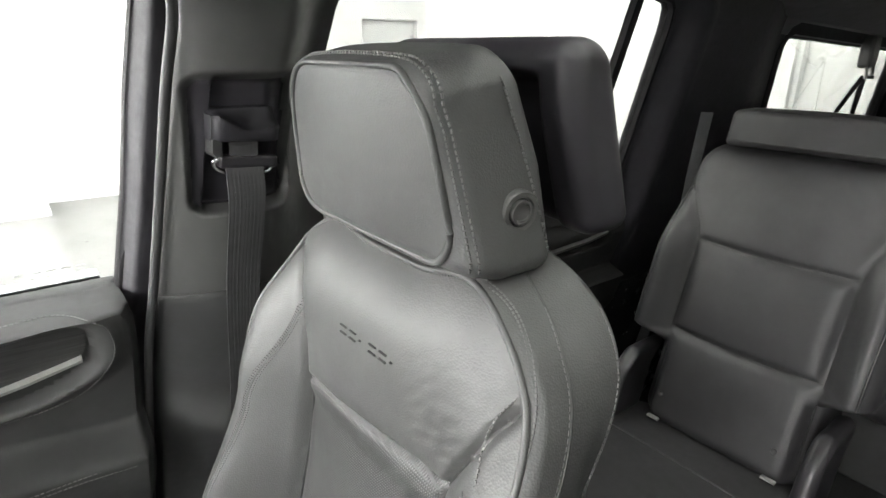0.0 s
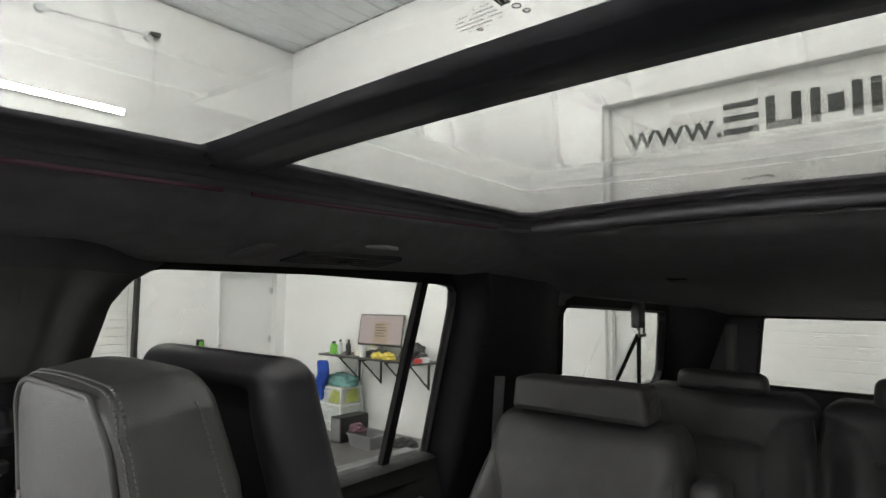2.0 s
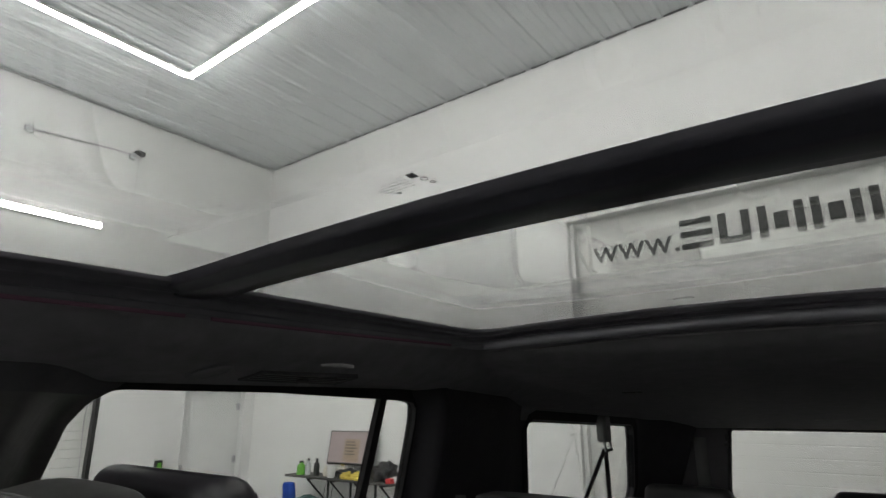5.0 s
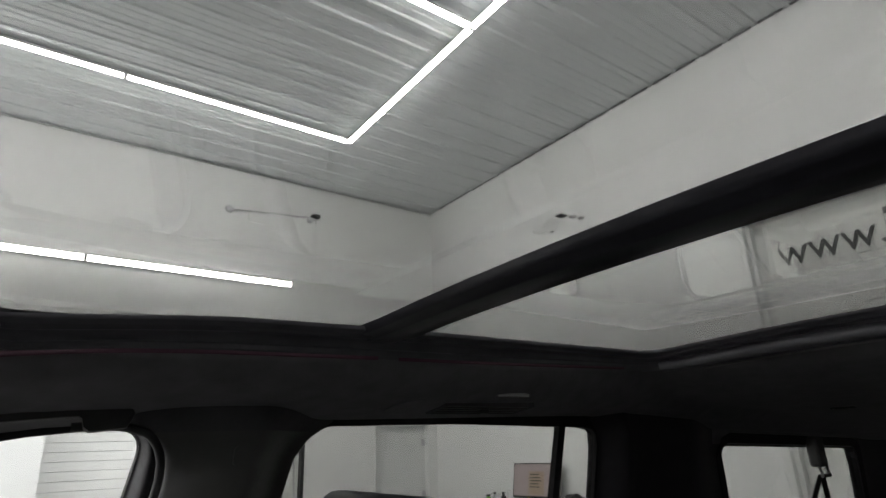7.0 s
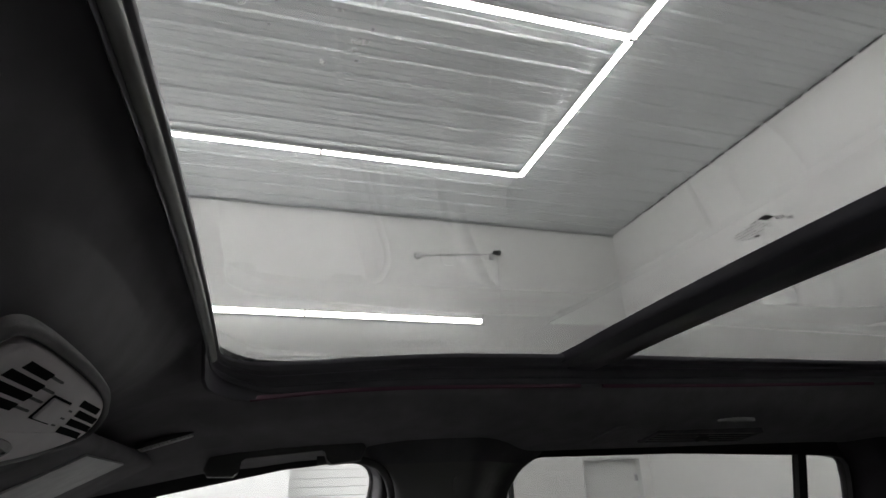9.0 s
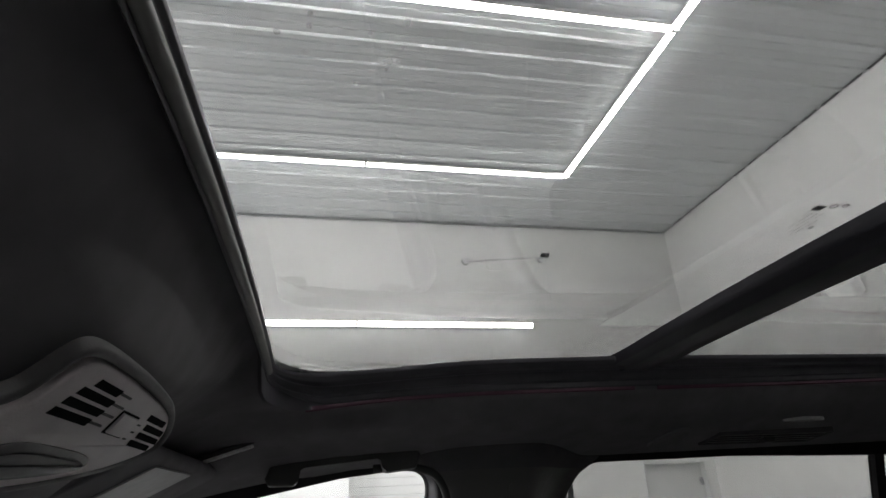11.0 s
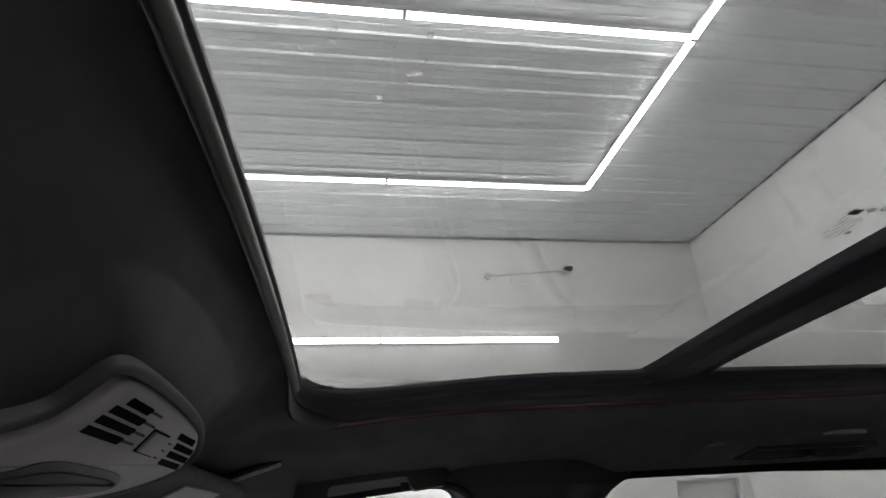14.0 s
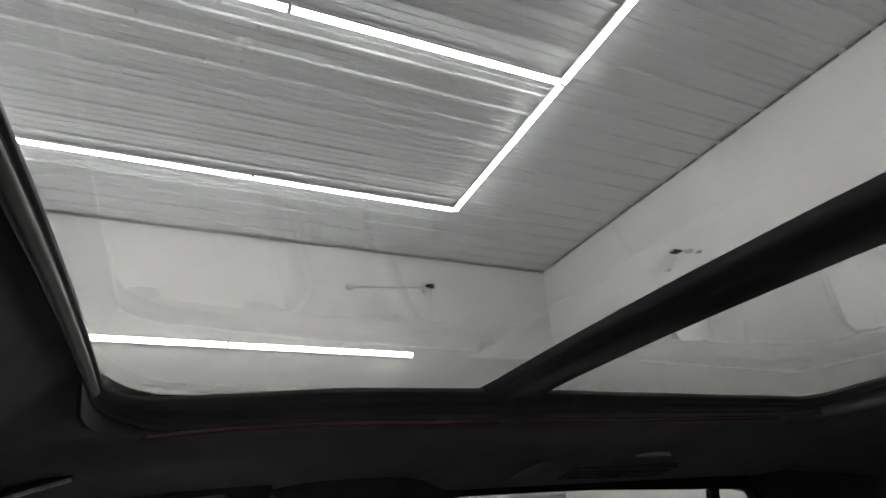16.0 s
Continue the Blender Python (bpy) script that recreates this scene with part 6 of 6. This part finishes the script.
# grab handle over the front passenger door
def grab_handle(s, name_label):
    x = s * 0.618
    e = thing("grab_handle", name_label, "grab handle", "grab handles", at=(x, -0.375, 1.775))
    outer = [(-0.490, 1.734), (-0.496, 1.744), (-0.490, 1.760), (-0.387, 1.776), (-0.268, 1.789), (-0.257, 1.772), (-0.266, 1.752)]
    grip = [(-0.310, 1.747), (-0.316, 1.752), (-0.319, 1.763), (-0.325, 1.767), (-0.440, 1.757), (-0.447, 1.752), (-0.449, 1.738), (-0.455, 1.733)]
    prof = [(y + 0.375, z - 1.775) for y, z in outer + grip]
    bm = loft([[(-s * dx, y * g, z * g + 0.0006 * i) for y, z in prof] for dx, g, i in ((-0.03, 1, 0), (0.004, 1, 0), (0.008, 0.985, 1), (0.0095, 0.95, 2))])
    part("handle_bar", bm, M_PLASTIC, e, smooth=True)
    # Thin pale tube paints the highlight along the handle's edge.
    rim = [(-s * 0.0065, y, z + 0.001) for y, z in prof[6:]]
    part("edge_highlight", tube(rim, 0.0010, 6), M_EDGE, e)
    return e


grab_handle(-1, "black fold-up grab handle above the front passenger window")
grab_handle(1, "black fold-up grab handle above the driver's window")

# oval speaker grille, roof vent and its reading lamp by the rear window
e = thing("roof_vent", "slim black roof air vent with a lever", "air vent", at=(-0.612, 0.375, head_z(-0.612, 0.375) + 0.0055))
slope = pose(0, 0, 0, 0, -9, 0)
fr = boxes(((-0.035, -0.115, -0.010), (0.035, -0.108, 0.004)), ((-0.035, 0.108, -0.010), (0.035, 0.115, 0.004)), ((-0.035, -0.108, -0.010), (-0.029, 0.108, 0.004)), ((0.029, -0.108, -0.010), (0.035, 0.108, 0.004)))
fr.transform(slope)
part("frame", fr, M_PILLARTOP, e)
for k in range(4):
    sl = boxes(((-0.022 + k * 0.0145, -0.108, -0.009), (-0.018 + k * 0.0145, 0.108, 0.0)))
    sl.transform(slope)
    part("slat", sl, M_SATIN, e)
lv = boxes(((-0.006, -0.012, -0.018), (0.012, 0.012, -0.008), 0.003, 1))
lv.transform(slope)
part("lever", lv, M_BUTTON, e)
e = thing("speaker_grille", "oval dark speaker grille in the headliner", "speaker", at=(-0.602, 0.176, head_z(-0.602, 0.176) + 0.001))
rings = [[(0.058 * r * math.cos(k * math.pi / 12), 0.026 * r * math.sin(k * math.pi / 12), z * 0.4) for k in range(24)] for r, z in ((1, 0.006), (1.0, -0.006), (0.93, -0.008), (0.88, -0.004), (0.01, -0.004))]
b = loft(rings)
b.transform(slope)
part("grille", b, M_HEADLINER, e, smooth=True)
e = thing("reading_lamp", "small clear reading lamp lens in the headliner", "lamp", at=(-0.545, 0.405, head_z(-0.545, 0.405)))
b = rounded((0.0065, 0.042, 0.0045), 0.004, (3, 10, 1), 3, lambda p: Vector((p.x * (1 - 0.75 * (p.y / 0.042) ** 2), p.y, p.z)))
b.transform(pose(0, 0, 0, 0, -14, 0))
part("lens", b, M_LENS, e, smooth=True)
e = thing("map_lamp", "small ribbed map lamp lens by the sunroof corner", "lamp", at=(-0.542, -0.540, head_z(-0.542, -0.540) - 0.003))
lean = pose(0, 0, 0, 17, 0, 0)
for k in range(13):
    b = boxes(((-0.010, -0.034 + k * 0.0052, -0.006), (0.010, -0.0300 + k * 0.0052, -0.001)))
    b.transform(lean)
    part("rib", b, M_RIBS, e)
b = boxes(((-0.013, -0.037, -0.003), (0.013, 0.037, 0.004), 0.002, 1))
b.transform(lean)
part("housing", b, M_BUTTON, e)

# overhead console, facing back and down
con = thing("overhead_console", "grey plastic overhead console with black switches", "console", at=(-0.02, -0.536, 1.749))
TILT = pose(0, 0, 0, math.degrees(math.atan(0.5)), 0, 0)
SLOPE = pose(0, 0, 0, 45, 0, 0)


FLANGE = [(0.150, -0.024), (0.122, -0.0065), (0.1045, 0.0055), (0.1005, 0.018), (0.0985, 0.029), (0.0925, 0.0355), (0.077, 0.0388), (0.041, 0.0397), (-0.012, 0.0386), (-0.061, 0.0346), (-0.090, 0.028), (-0.115, 0.0172), (-0.1235, 0.001), (-0.096, -0.016), (-0.047, -0.031), (0.02, -0.044), (0.09, -0.050), (0.140, -0.042)]
PLATE = [(0.138, -0.026), (0.111, -0.0125), (0.0965, -0.0037), (0.0885, 0.0098), (0.0850, 0.0207), (0.0755, 0.0299), (0.053, 0.0325), (0.0, 0.0314), (-0.060, 0.0283), (-0.0875, 0.0226), (-0.1050, 0.0112), (-0.1065, -0.002), (-0.078, -0.0165), (-0.036, -0.0290), (0.03, -0.041), (0.09, -0.045), (0.130, -0.038)]


def outline(pts):
    return [(q.x, q.y) for q in curve([(x, y, 0) for x, y in pts + pts[:1]], 6)[:-1]]


def shrunk(line, d):
    """An outline drawn in by d all round."""
    out = []
    n = len(line)
    for i, (x, y) in enumerate(line):
        (ax, ay), (bx, by) = line[i - 1], line[(i + 1) % n]
        t = Vector((bx - ax, by - ay)).normalized()
        out.append((x + t.y * d, y - t.x * d))
    return out


def dish(name, line, steps, mt, label=""):
    """A moulded ring or plate on the slope: steps are (inset, height)."""
    way = 1 if sum(a[0] * b[1] - b[0] * a[1] for a, b in zip(line, line[1:] + line[:1])) < 0 else -1
    return part(name, loft([[SLOPE @ Vector((x, y, z)) for x, y in shrunk(line, way * d)] for d, z in steps]), mt, con, label, smooth=True)


def block(name, pts, lo, hi, mt, label=""):
    """A small raised or sunken piece with its corners on the slope."""
    rim = shrunk(pts, 0.0004 * (1 if sum(a[0] * b[1] - b[0] * a[1] for a, b in zip(pts, pts[1:] + pts[:1])) < 0 else -1))
    part(name, loft([[SLOPE @ Vector((x, y, z)) for x, y in q] for q, z in ((pts, lo), (pts, hi + 0.0004), (rim, hi))]), mt, con, label)


def slab(u0, u1, v0, v1, skew=0.0):
    return [(u0, v0), (u1, v0), (u1 + skew, v1), (u0 + skew, v1)]


dish("rim", outline(FLANGE), ((0.0, 0.006), (0.0, 0.0005), (0.0012, -0.0016), (0.0030, -0.0022), (0.0052, -0.0016), (0.0066, 0.0004), (0.0070, 0.005)), M_RIM, "dark grey moulded console rim")
dish("body", outline(PLATE), ((0.0, 0.006), (0.0, 0.0008), (0.0006, -0.0010), (0.0016, -0.0019), (0.0032, -0.0022)), M_CONSOLE)
for k, (u0, u1) in enumerate(((0.0255, 0.0715), (0.0235, 0.0700), (0.0240, 0.0680), (0.0285, 0.0610))):
    v = 0.0012 + 0.0066 * k
    block("slot", slab(u0, u1, v, v + 0.0047, -0.001), -0.0015, -0.0027, M_SEAL)
    block("slot_tab", slab(u0 - 0.019, u0 - 0.001, v + 0.0022, v + 0.0038), -0.0015, -0.0027, M_RIM)
for k, (u0, u1) in enumerate(((-0.101, -0.057), (-0.104, -0.057), (-0.098, -0.0545), (-0.083, -0.044))):
    v = -0.0020 + 0.0064 * k
    block("slot", slab(u0, u1, v, v + 0.0046, 0.003), -0.0015, -0.0027, M_SEAL)
block("sunroof_switch", slab(-0.034, -0.002, 0.0008, 0.0172, 0.004), -0.0015, -0.0026, M_SEAL, "dark surround of the sunroof switch")
block("sunroof_rocker", slab(-0.0315, -0.0045, 0.0022, 0.0158, 0.004), -0.0015, -0.0042, M_CONSOLE)
for u, v in ((-0.045, 0.001), (-0.046, 0.0065), (-0.044, 0.012)):
    block("button", slab(u, u + 0.006, v, v + 0.0012), -0.0015, -0.0026, M_RIM)
LID = [(0.120, -0.029), (0.0893, -0.0235), (0.0744, -0.0172), (0.0548, -0.0136), (0.02, -0.0130), (-0.0115, -0.0137), (-0.0295, -0.0177), (-0.0245, -0.0255), (0.03, -0.0345), (0.10, -0.0400)]
dish("lid_recess", outline(LID), ((0.0, -0.0015), (0.0004, -0.0026), (0.0012, -0.0027)), M_BUTTON, "dark recess round the glasses holder")
dish("glasses_lid", outline([(0.118, -0.030), (0.086, -0.0265), (0.052, -0.0195), (0.010, -0.0185), (-0.016, -0.0190), (-0.020, -0.0215), (0.03, -0.0320), (0.10, -0.0385)]), ((0.0, -0.002), (0.0002, -0.0034), (0.0016, -0.0042)), M_RIM, "grey glasses holder lid")

# sun visor with its label
vis = thing("sun_visor", "folded-up black sun visor with a silver warning label", "sun visor", at=(-0.42, -0.66, 1.715))
b = rounded((0.205, 0.085, 0.010), 0.009, (12, 6, 1), 3, lambda p: TILT @ Vector((p.x, p.y + 0.02, p.z)))
part("visor", b, M_HEADLINER, vis, smooth=True)
b = boxes(((-0.04, 0.015, -0.0125), (0.125, 0.094, -0.0105)))
b.transform(TILT)
part("warning_label", b, M_LABEL, vis)

# low slot over the tailgate window and a folded hook on the rear headliner
tagged(part("headliner_slot", boxes(((-0.01, 2.690, head_z(0.1, 2.70) - 0.002), (0.21, 2.696, head_z(0.1, 2.70) + 0.010))), M_EDGE), "thin grey slot line in the rear headliner", "trim slot")
e = thing("coat_hook", "small folded black coat hook in the rear headliner", "hook", at=(-0.37, 1.48, head_z(-0.37, 1.48)))
part("base", boxes(((-0.03, -0.012, -0.004), (0.03, 0.012, 0.006), 0.003, 2)), M_PLASTIC, e)
part("hook", tube([(-0.022, -0.013, -0.003), (-0.014, -0.016, -0.007), (0.014, -0.016, -0.007), (0.022, -0.013, -0.003)], 0.0025, 8), M_EDGE, e)
